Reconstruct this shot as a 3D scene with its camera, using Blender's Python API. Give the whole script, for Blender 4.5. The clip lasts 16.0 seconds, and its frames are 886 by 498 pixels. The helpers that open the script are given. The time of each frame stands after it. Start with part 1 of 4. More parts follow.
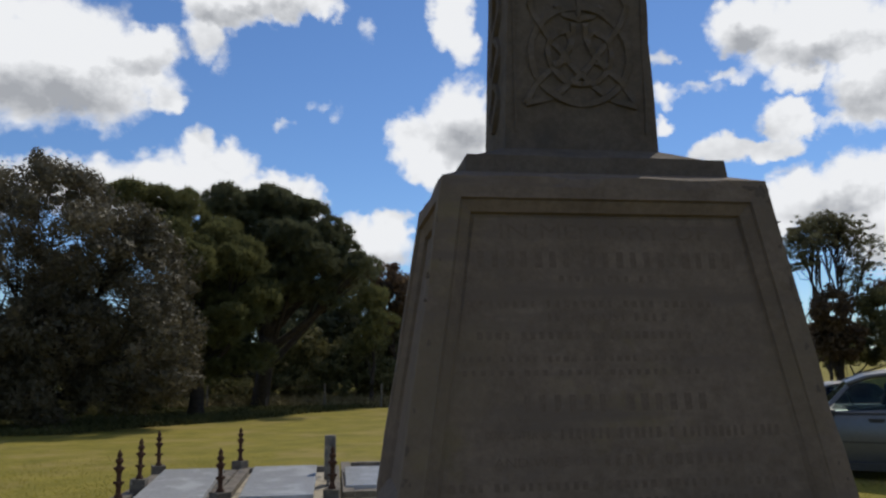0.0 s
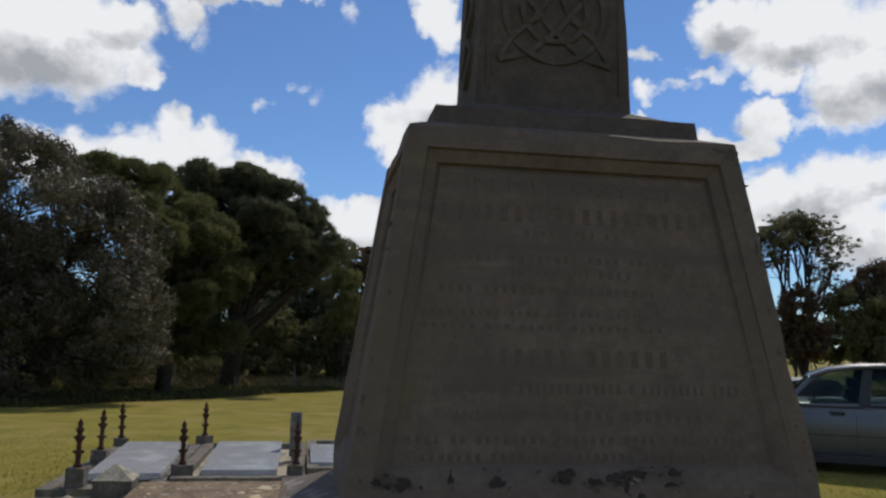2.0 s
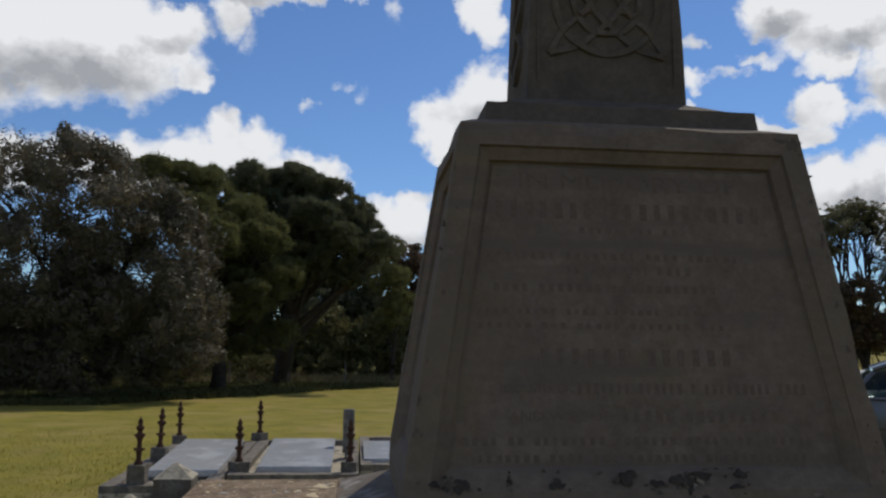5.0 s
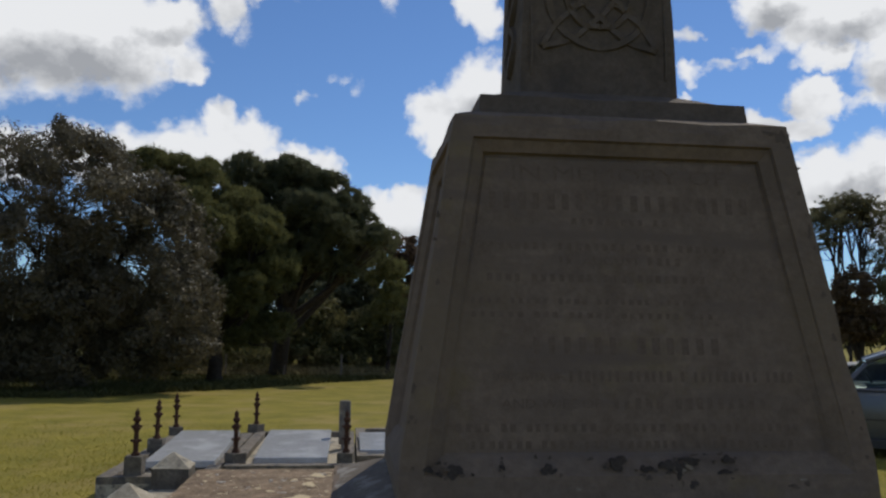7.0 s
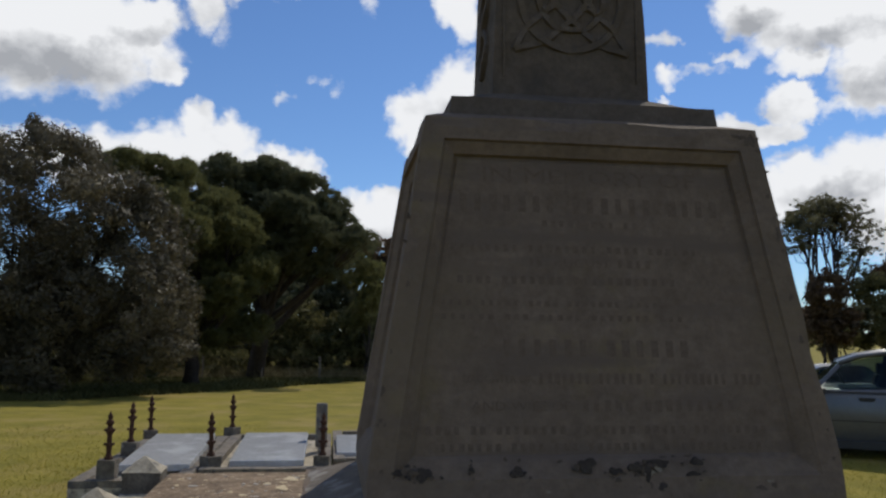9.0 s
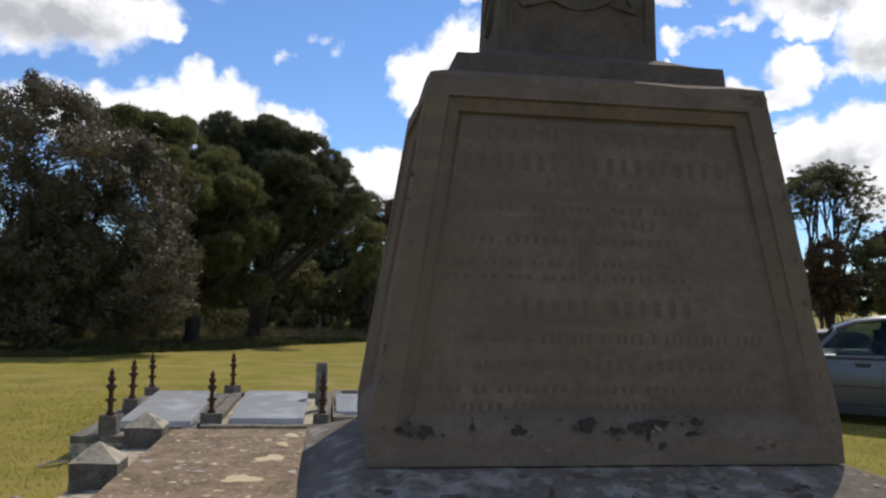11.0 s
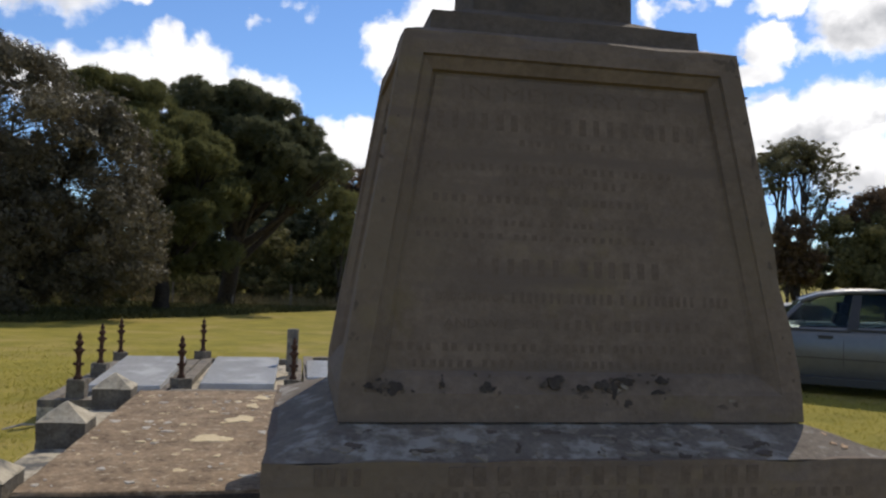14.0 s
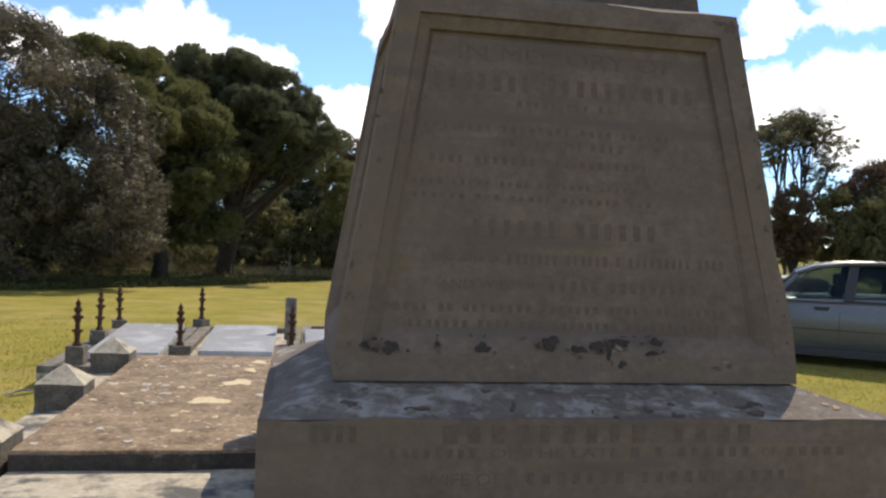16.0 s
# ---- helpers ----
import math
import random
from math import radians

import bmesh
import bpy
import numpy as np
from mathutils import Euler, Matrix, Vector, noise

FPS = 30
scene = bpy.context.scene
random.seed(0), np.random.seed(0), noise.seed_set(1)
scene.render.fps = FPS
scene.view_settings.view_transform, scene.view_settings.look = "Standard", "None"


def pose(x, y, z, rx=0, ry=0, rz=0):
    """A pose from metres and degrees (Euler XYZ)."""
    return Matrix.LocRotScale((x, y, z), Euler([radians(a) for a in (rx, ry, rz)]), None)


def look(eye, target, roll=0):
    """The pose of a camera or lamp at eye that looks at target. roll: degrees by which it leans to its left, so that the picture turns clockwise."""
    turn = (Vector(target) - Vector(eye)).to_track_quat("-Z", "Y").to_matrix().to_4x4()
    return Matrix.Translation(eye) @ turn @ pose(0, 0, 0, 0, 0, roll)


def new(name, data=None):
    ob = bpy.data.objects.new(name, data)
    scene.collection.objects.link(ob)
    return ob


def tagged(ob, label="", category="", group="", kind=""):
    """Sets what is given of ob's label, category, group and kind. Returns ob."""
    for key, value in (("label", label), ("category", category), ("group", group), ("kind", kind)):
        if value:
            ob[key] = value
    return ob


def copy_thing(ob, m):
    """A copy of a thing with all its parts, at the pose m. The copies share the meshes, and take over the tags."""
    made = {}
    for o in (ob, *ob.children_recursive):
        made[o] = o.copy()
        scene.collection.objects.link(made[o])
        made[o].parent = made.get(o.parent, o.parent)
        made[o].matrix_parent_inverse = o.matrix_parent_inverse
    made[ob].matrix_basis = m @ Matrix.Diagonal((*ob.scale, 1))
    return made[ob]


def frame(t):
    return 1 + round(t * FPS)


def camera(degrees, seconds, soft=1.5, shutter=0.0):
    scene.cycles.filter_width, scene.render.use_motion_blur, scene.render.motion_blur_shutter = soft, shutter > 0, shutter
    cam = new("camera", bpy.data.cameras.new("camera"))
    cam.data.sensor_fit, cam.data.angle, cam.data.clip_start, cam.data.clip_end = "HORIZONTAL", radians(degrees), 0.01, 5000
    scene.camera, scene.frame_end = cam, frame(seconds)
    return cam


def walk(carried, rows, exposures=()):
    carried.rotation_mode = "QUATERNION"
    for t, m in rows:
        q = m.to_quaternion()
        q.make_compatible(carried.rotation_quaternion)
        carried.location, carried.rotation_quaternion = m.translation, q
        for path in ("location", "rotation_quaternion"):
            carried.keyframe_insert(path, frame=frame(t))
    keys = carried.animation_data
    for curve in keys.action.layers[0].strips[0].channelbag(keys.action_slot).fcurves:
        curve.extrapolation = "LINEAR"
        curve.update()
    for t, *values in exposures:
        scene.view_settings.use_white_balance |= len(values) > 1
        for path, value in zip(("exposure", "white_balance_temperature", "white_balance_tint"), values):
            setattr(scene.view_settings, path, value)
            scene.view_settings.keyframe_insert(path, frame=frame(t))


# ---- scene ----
cam = camera(58.2, 16.0, soft=2.4)
PATH = [
    (0, (-0.714, -1.847, 1.713), (-0.445, 0.116, 1.984), -0.5),
    (0.5, (-0.727, -1.838, 1.685), (-0.487, 0.131, 1.937), 1.4),
    (1, (-0.713, -1.826, 1.639), (-0.46, 0.144, 1.874), 2.1),
    (1.5, (-0.696, -1.81, 1.632), (-0.42, 0.152, 1.903), 1.7),
    (2, (-0.678, -1.805, 1.625), (-0.347, 0.153, 1.866), 1.3),
    (2.5, (-0.669, -1.784, 1.627), (-0.307, 0.172, 1.84), 0.6),
    (3, (-0.663, -1.778, 1.626), (-0.364, 0.188, 1.843), 0.6),
    (3.5, (-0.667, -1.776, 1.631), (-0.413, 0.194, 1.864), -0.3),
    (4, (-0.669, -1.774, 1.635), (-0.418, 0.196, 1.871), -0.3),
    (4.5, (-0.68, -1.781, 1.636), (-0.444, 0.192, 1.871), 0.3),
    (5, (-0.69, -1.783, 1.636), (-0.477, 0.193, 1.864), 0.7),
    (7.5, (-0.688, -1.819, 1.626), (-0.455, 0.156, 1.835), 0.6),
    (8, (-0.667, -1.807, 1.637), (-0.401, 0.163, 1.852), 0.6),
    (8.5, (-0.665, -1.811, 1.633), (-0.39, 0.158, 1.853), 0.6),
    (11, (-0.672, -1.797, 1.62), (-0.395, 0.18, 1.741), 1.3),
    (11.5, (-0.662, -1.791, 1.619), (-0.335, 0.179, 1.716), 1.5),
    (12, (-0.656, -1.8, 1.617), (-0.295, 0.165, 1.717), 1.3),
    (12.5, (-0.663, -1.799, 1.616), (-0.294, 0.164, 1.714), 1.2),
    (13, (-0.663, -1.805, 1.611), (-0.3, 0.159, 1.705), 1.1),
    (13.5, (-0.667, -1.806, 1.603), (-0.308, 0.16, 1.68), 1.4),
    (14, (-0.669, -1.799, 1.591), (-0.322, 0.17, 1.64), 2.0),
    (14.5, (-0.666, -1.798, 1.586), (-0.328, 0.174, 1.615), 1.8),
    (15, (-0.672, -1.796, 1.58), (-0.343, 0.177, 1.593), 2.0),
    (15.5, (-0.67, -1.799, 1.575), (-0.334, 0.172, 1.572), 2.2),
    (16, (-0.662, -1.8, 1.565), (-0.309, 0.168, 1.543), 2.3),
]
walk(cam, [(t, look(eye, target, roll)) for t, eye, target, roll in PATH],
     exposures=[(0, -1.02, 6550, 10), (5, -1.11, 6550, 10), (8.5, -1.07, 6550, 10), (11, -0.6, 6650, 11), (12.5, -0.64, 6700, 11), (13.5, -0.76, 6700, 11), (14.5, -0.33, 6800, 12), (15.5, -0.04, 6900, 12), (16, 0.0, 7000, 12.5)])

# ---- world and sun ----
SUN_AZ, SUN_EL = radians(35), radians(49)          # from +y towards +x

world = bpy.data.worlds.new("sky")
scene.world = world
world.use_nodes = True
wn, wl = world.node_tree.nodes, world.node_tree.links
wn.clear()


def wnode(kind, **props):
    n = wn.new(kind)
    for k, v in props.items():
        if k == "op":
            n.operation = v
    return n


def wmath(op, a, b=None, c=None):
    n = wnode("ShaderNodeMath", op=op)
    for i, v in enumerate((a, b, c)):
        if v is None:
            continue
        if isinstance(v, (int, float)):
            n.inputs[i].default_value = v
        else:
            wl.new(v, n.inputs[i])
    return n.outputs[0]


sky = wn.new("ShaderNodeTexSky")
sky.sky_type = "NISHITA"
sky.sun_disc = False
sky.sun_elevation, sky.sun_rotation = SUN_EL, SUN_AZ
sky.air_density, sky.dust_density, sky.ozone_density = 1.0, 0.05, 3.0
coord = wn.new("ShaderNodeTexCoord")
sep = wn.new("ShaderNodeSeparateXYZ")
wl.new(coord.outputs["Generated"], sep.inputs[0])
az = wmath("MULTIPLY", wmath("ARCTAN2", sep.outputs[0], sep.outputs[1]), 180 / math.pi)
el = wmath("MULTIPLY", wmath("ARCSINE", sep.outputs[2]), 180 / math.pi)


def wnoise(scale, detail, rough, stretch=1.0, lift=0.0):
    m = wn.new("ShaderNodeMapping")
    m.inputs["Scale"].default_value = (1, 1, stretch)
    m.inputs["Location"].default_value = (lift, lift, lift)
    wl.new(coord.outputs["Generated"], m.inputs[0])
    n = wn.new("ShaderNodeTexNoise")
    n.inputs["Scale"].default_value, n.inputs["Detail"].default_value, n.inputs["Roughness"].default_value = scale, detail, rough
    wl.new(m.outputs[0], n.inputs[0])
    return n.outputs["Fac"]


# cumulus heaps: azimuth, elevation, half width and half height in degrees, weight
WEST = [(-21.0, 19.2, 8.2, 4.5, 1), (-16.2, 18.8, 4.8, 3.8, 1), (-13.7, 20.6, 2.8, 1.8, 0.9), (-12.3, 17.4, 1.9, 0.9, 0.8), (-28.0, 18.2, 7.3, 4.8, 1), (-7.9, 24.3, 3.6, 1.8, 1), (-4.7, 24.9, 3.7, 1.5, 1), (-1.6, 24.7, 2.6, 1.0, 0.8), (-9.2, 21.8, 1.6, 1.8, 0.7), (-8.1, 20.6, 0.8, 1.6, 0.4)]
LOW = [(-15.1, 11.4, 3.9, 2.2, 1), (-11.5, 11.8, 4.1, 2.4, 1), (-9.7, 13.6, 1.6, 1.9, 1), (-7.7, 13.0, 2.4, 2.0, 1), (-5.2, 11.5, 2.8, 1.9, 1), (-2.6, 11.2, 2.1, 1.8, 1), (-18.2, 11.5, 3.0, 2.0, 1), (2.3, 8.2, 3.5, 2.0, 1), (4.0, 9.4, 1.7, 1.4, 1), (-0.1, 8.4, 2.2, 1.5, 1), (-23.6, 10.8, 3.6, 2.1, 1)]
MIDDLE = [(8.6, 24.4, 1.9, 2.6, 1), (9.6, 22.5, 1.3, 1.9, 0.8), (6.1, 15.5, 2.5, 2.1, 1), (9.1, 16.6, 2.7, 3.3, 1), (7.3, 13.9, 2.4, 1.7, 1), (10.2, 14.3, 2.5, 2.0, 1), (-1.4, 18.0, 0.9, 0.5, 0.3), (-0.2, 17.4, 0.5, 0.7, 0.25), (-3.9, 16.7, 0.8, 0.4, 0.3), (2.2, 22.9, 0.5, 0.8, 0.2)]
EAST = [(29.7, 21.8, 2.9, 1.8, 1), (32.5, 20.6, 3.5, 2.6, 1), (35.6, 20.6, 3.5, 2.9, 1), (37.2, 16.9, 3.0, 2.8, 1), (32.7, 18.1, 2.2, 1.0, 0.8), (39.8, 19.5, 3.7, 4.0, 1), (31.9, 15.4, 1.6, 1.5, 1), (32.9, 14.8, 1.1, 0.8, 0.8), (35.5, 14.7, 2.3, 0.6, 0.5), (27.7, 13.9, 2.1, 1.2, 1), (30.3, 13.7, 2.2, 0.7, 0.9)]
EAST_LOW = [(26.5, 18.1, 1.8, 0.5, 0.45), (28.5, 18.9, 1.6, 0.5, 0.5), (24.0, 17.9, 0.9, 0.8, 0.6), (23.7, 16.2, 0.8, 0.6, 0.7), (23.7, 20.2, 1.1, 0.6, 0.5), (32.8, 10.1, 3.0, 2.1, 1), (36.4, 10.4, 3.4, 2.8, 1), (37.6, 7.6, 3.4, 2.3, 1), (30.8, 9.4, 1.9, 2.1, 1), (40.3, 11.2, 2.7, 2.1, 1)]

# ragged outlines: the directions are shaken before the heaps are laid out
flat = wn.new("ShaderNodeCombineXYZ")
wl.new(az, flat.inputs[0])
wl.new(el, flat.inputs[1])


def shaken(vector, scale, detail, amount):
    n = wn.new("ShaderNodeTexNoise")
    n.inputs["Scale"].default_value, n.inputs["Detail"].default_value, n.inputs["Roughness"].default_value = scale, detail, 0.55
    wl.new(flat.outputs[0], n.inputs["Vector"])
    v = wn.new("ShaderNodeVectorMath")
    v.operation = "SUBTRACT"
    wl.new(n.outputs["Color"], v.inputs[0])
    v.inputs[1].default_value = (0.5, 0.5, 0.5)
    w = wn.new("ShaderNodeVectorMath")
    w.operation = "MULTIPLY_ADD"
    wl.new(v.outputs[0], w.inputs[0])
    w.inputs[1].default_value = (amount, amount, 0)
    wl.new(vector, w.inputs[2])
    return w.outputs[0]


bent = shaken(shaken(flat.outputs[0], 0.32, 3, 2.6), 1.3, 6, 1.3)
total, low = None, None
for ca, ce, ra, re, wgt in WEST + LOW + MIDDLE + EAST + EAST_LOW:
    q = wn.new("ShaderNodeVectorMath")
    q.operation = "MULTIPLY_ADD"
    wl.new(bent, q.inputs[0])
    q.inputs[1].default_value, q.inputs[2].default_value = (1 / ra, 1 / re, 0), (-ca / ra, -ce / re, 0)
    dot = wn.new("ShaderNodeVectorMath")
    dot.operation = "DOT_PRODUCT"
    wl.new(q.outputs[0], dot.inputs[0])
    wl.new(q.outputs[0], dot.inputs[1])
    d = wmath("MAXIMUM", wmath("MULTIPLY_ADD", dot.outputs["Value"], -wgt, 1.35 * wgt - 0.35), -1.5)
    total = d if total is None else wmath("MAXIMUM", total, d)
    if ra > 2.6:
        part_low = wnode("ShaderNodeSeparateXYZ")
        wl.new(q.outputs[0], part_low.inputs[0])
        shade = wmath("MULTIPLY", wmath("MAXIMUM", d, 0.0), wmath("MULTIPLY", part_low.outputs[1], -0.8))
        low = shade if low is None else wmath("ADD", low, shade)
big = wnoise(7.0, 9, 0.62, 1.5, 3.1)
fine = wnoise(26.0, 8, 0.62, 1.3, 1.7)
mixed = wmath("ADD", wmath("MULTIPLY", wmath("SUBTRACT", big, 0.5), 1.2), wmath("MULTIPLY", wmath("SUBTRACT", fine, 0.5), 1.3))
density = wmath("ADD", total, mixed)
# broken cloud goes on over the rest of the sky
away = wmath("MULTIPLY", wmath("SUBTRACT", wmath("ABSOLUTE", wmath("SUBTRACT", az, 5)), 42), 0.1)
high = wmath("MULTIPLY", wmath("SUBTRACT", el, 30), 0.1)
rest = wmath("MINIMUM", wmath("MAXIMUM", wmath("MAXIMUM", away, high), 0.0), 1.0)
field = wmath("MULTIPLY_ADD", wmath("SUBTRACT", wnoise(3.0, 8, 0.6, 1.4, 5.0), 0.55), 6.0, wmath("MULTIPLY", mixed, 0.5))
density = wmath("MAXIMUM", density, wmath("MULTIPLY_ADD", rest, 3.0, wmath("SUBTRACT", field, 3.0)))
ramp = wn.new("ShaderNodeMapRange")
ramp.interpolation_type = "SMOOTHSTEP"
ramp.inputs["From Min"].default_value, ramp.inputs["From Max"].default_value = -0.34, 0.5
wl.new(density, ramp.inputs["Value"])
grey = wn.new("ShaderNodeMapRange")
grey.inputs["From Min"].default_value, grey.inputs["From Max"].default_value = 0.0, 0.8
grey.inputs["To Min"].default_value, grey.inputs["To Max"].default_value = 1.0, 0.0
billow = wmath("ADD", wmath("MULTIPLY", wmath("SUBTRACT", big, 0.5), 1.5), wmath("MULTIPLY", wmath("SUBTRACT", wnoise(15.0, 6, 0.55, 1.4, 8.3), 0.5), 1.6))
wl.new(wmath("MULTIPLY_ADD", low, 1.9, billow), grey.inputs["Value"])
cloud = wn.new("ShaderNodeMixRGB")
wl.new(grey.outputs[0], cloud.inputs[0])
cloud.inputs[1].default_value = (7.6, 8.0, 8.7, 1)
cloud.inputs[2].default_value = (17.2, 17.6, 18.2, 1)
mix = wn.new("ShaderNodeMixRGB")
wl.new(ramp.outputs[0], mix.inputs[0])
tint = wn.new("ShaderNodeMixRGB")
tint.blend_type = "MULTIPLY"
tint.inputs[0].default_value = 1.0
tint.inputs[2].default_value = (1.23, 1.56, 2.0, 1)
wl.new(sky.outputs[0], tint.inputs[1])
wl.new(tint.outputs[0], mix.inputs[1])
wl.new(cloud.outputs[0], mix.inputs[2])
back = wn.new("ShaderNodeBackground")
back.inputs[1].default_value = 0.1
wl.new(mix.outputs[0], back.inputs[0])
out = wn.new("ShaderNodeOutputWorld")
wl.new(back.outputs[0], out.inputs[0])

sun = new("sun", bpy.data.lights.new("sun", "SUN"))
sun.data.energy, sun.data.angle, sun.data.color = 5.0, radians(0.5), (1.0, 0.935, 0.81)
toward = Vector((math.sin(SUN_AZ) * math.cos(SUN_EL), math.cos(SUN_AZ) * math.cos(SUN_EL), math.sin(SUN_EL)))
sun.matrix_world = look(tuple(toward * 40), (0, 0, 0))


# ---- materials ----
def material(name, dark, light, scale=8.0, rough=0.85, bump=0.3, metal=0.0, stain=None, stain_scale=1.6, stain_at=(0.5, 0.62),
             fine=6.0, spec=0.4, vary=0.0, island=False, bump_dist=0.01, through_light=0.0, bedding=None):
    """Base colour between dark and light by two noises, with optional stains of a third colour and relief."""
    m = bpy.data.materials.new(name)
    m.use_nodes = True
    nt = m.node_tree
    n, l = nt.nodes, nt.links
    p = n["Principled BSDF"]
    p.inputs["Roughness"].default_value, p.inputs["Metallic"].default_value = rough, metal
    p.inputs["Specular IOR Level"].default_value = spec
    geo = n.new("ShaderNodeNewGeometry")

    def tex(s, detail=6.0, r=0.6):
        t = n.new("ShaderNodeTexNoise")
        t.inputs["Scale"].default_value, t.inputs["Detail"].default_value, t.inputs["Roughness"].default_value = s, detail, r
        l.new(geo.outputs["Position"], t.inputs["Vector"])
        return t.outputs["Fac"]

    def ramp(fac, a, b):
        r = n.new("ShaderNodeMapRange")
        r.inputs["From Min"].default_value, r.inputs["From Max"].default_value = a, b
        l.new(fac, r.inputs["Value"])
        return r.outputs[0]

    def mixed(fac, a, b):
        x = n.new("ShaderNodeMixRGB")
        for i, v in ((0, fac), (1, a), (2, b)):
            if isinstance(v, tuple):
                x.inputs[i].default_value = (*v, 1)
            elif isinstance(v, float):
                x.inputs[i].default_value = v
            else:
                l.new(v, x.inputs[i])
        return x

    coarse, grain = tex(scale), tex(scale * fine, 4.0, 0.7)
    add = n.new("ShaderNodeMath")
    add.operation = "MULTIPLY_ADD"
    l.new(grain, add.inputs[0])
    add.inputs[1].default_value = 0.5
    half = n.new("ShaderNodeMath")
    half.operation = "MULTIPLY"
    l.new(coarse, half.inputs[0])
    half.inputs[1].default_value = 0.5
    l.new(half.outputs[0], add.inputs[2])
    fac = ramp(add.outputs[0], 0.36, 0.64)
    if vary or island:
        if island:
            rnd = geo.outputs["Random Per Island"]
        else:
            rnd = n.new("ShaderNodeObjectInfo").outputs["Random"]
        k = n.new("ShaderNodeMath")
        k.operation = "MULTIPLY_ADD"
        l.new(rnd, k.inputs[0])
        k.inputs[1].default_value = vary
        sub = n.new("ShaderNodeMath")
        sub.operation = "SUBTRACT"
        l.new(fac, sub.inputs[0])
        sub.inputs[1].default_value = vary / 2
        l.new(sub.outputs[0], k.inputs[2])
        k.use_clamp = True
        fac = k.outputs[0]
    col = mixed(fac, dark, light)
    if stain:
        col = mixed(ramp(tex(stain_scale, 7.0, 0.65), *stain_at), col.outputs[0], stain)
    if bedding:
        mp = n.new("ShaderNodeMapping")
        mp.inputs["Scale"].default_value = (1, 1, 9)
        l.new(geo.outputs["Position"], mp.inputs[0])
        bt = n.new("ShaderNodeTexNoise")
        bt.inputs["Scale"].default_value, bt.inputs["Detail"].default_value = 3.0, 5.0
        l.new(mp.outputs[0], bt.inputs["Vector"])
        col = mixed(ramp(bt.outputs["Fac"], 0.48, 0.7), col.outputs[0], bedding)
        col = mixed(ramp(tex(1.3, 5.0, 0.6), 0.52, 0.72), col.outputs[0], (0.152, 0.115, 0.075))
    l.new(col.outputs[0], p.inputs["Base Color"])
    if bump:
        b = n.new("ShaderNodeBump")
        b.inputs["Strength"].default_value, b.inputs["Distance"].default_value = bump, bump_dist
        l.new(add.outputs[0], b.inputs["Height"])
        l.new(b.outputs[0], p.inputs["Normal"])
    if through_light:
        tr, mx = n.new("ShaderNodeBsdfTranslucent"), n.new("ShaderNodeMixShader")
        l.new(col.outputs[0], tr.inputs[0])
        mx.inputs[0].default_value = through_light
        l.new(p.outputs[0], mx.inputs[1])
        l.new(tr.outputs[0], mx.inputs[2])
        l.new(mx.outputs[0], n["Material Output"].inputs[0])
    return m


SANDSTONE = material("sandstone", (0.117, 0.087, 0.064), (0.188, 0.141, 0.105), 7, 0.9, 0.6, stain=(0.167, 0.127, 0.066), stain_scale=2.2, stain_at=(0.54, 0.7), spec=0.25, bedding=(0.13, 0.099, 0.077))
WEATHERED = material("weathered_sandstone", (0.084, 0.066, 0.051), (0.142, 0.112, 0.087), 9, 0.92, 0.6, stain=(0.075, 0.062, 0.052), stain_scale=4, stain_at=(0.52, 0.68), spec=0.2)
LEDGE = material("ledge_stone", (0.1, 0.081, 0.064), (0.185, 0.153, 0.12), 11, 0.92, 0.5, stain=(0.285, 0.262, 0.225), stain_scale=9, stain_at=(0.5, 0.6), spec=0.25)
SLAB = material("slab_stone", (0.088, 0.058, 0.034), (0.32, 0.228, 0.142), 9, 0.92, 0.8, stain=(0.45, 0.375, 0.26), stain_scale=26, stain_at=(0.57, 0.68), spec=0.25)
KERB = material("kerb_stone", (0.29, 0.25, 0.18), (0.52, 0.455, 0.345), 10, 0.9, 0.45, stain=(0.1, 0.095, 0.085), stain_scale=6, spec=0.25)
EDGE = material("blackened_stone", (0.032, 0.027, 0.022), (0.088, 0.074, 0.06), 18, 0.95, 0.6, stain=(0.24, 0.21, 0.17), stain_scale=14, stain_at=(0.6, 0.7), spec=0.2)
# lichened post stone, darkened in colour for sides turned from the sun
POST = material("shaded_post_stone", (0.075, 0.062, 0.05), (0.19, 0.165, 0.13), 14, 0.92, 0.55, stain=(0.3, 0.27, 0.22), stain_scale=9, stain_at=(0.58, 0.7), spec=0.2)
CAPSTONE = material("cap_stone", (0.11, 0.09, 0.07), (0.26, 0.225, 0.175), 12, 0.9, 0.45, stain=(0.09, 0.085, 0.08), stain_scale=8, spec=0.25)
LICHEN_CREAM = material("lichen_cream", (0.46, 0.36, 0.21), (0.64, 0.53, 0.35), 40, 0.95, 0.5, spec=0.1)
LICHEN_GREY = material("lichen_grey", (0.33, 0.3, 0.25), (0.5, 0.46, 0.39), 40, 0.95, 0.5, spec=0.1)
LICHEN_ORANGE = material("lichen_orange", (0.35, 0.235, 0.14), (0.45, 0.32, 0.21), 40, 0.95, 0.5, spec=0.1)
LICHEN_DULL = material("lichen_dull", (0.18, 0.15, 0.118), (0.27, 0.232, 0.185), 40, 0.95, 0.5, spec=0.1)
STAIN = material("dark_stain", (0.08, 0.062, 0.049), (0.13, 0.102, 0.08), 50, 0.95, 0.5, spec=0.1)
LICHEN_BLACK = material("lichen_black", (0.035, 0.029, 0.026), (0.085, 0.07, 0.06), 40, 0.95, 0.6, spec=0.1)
LETTER = material("letter_paint", (0.098, 0.073, 0.054), (0.156, 0.117, 0.088), 60, 0.9, 0.3, spec=0.2)
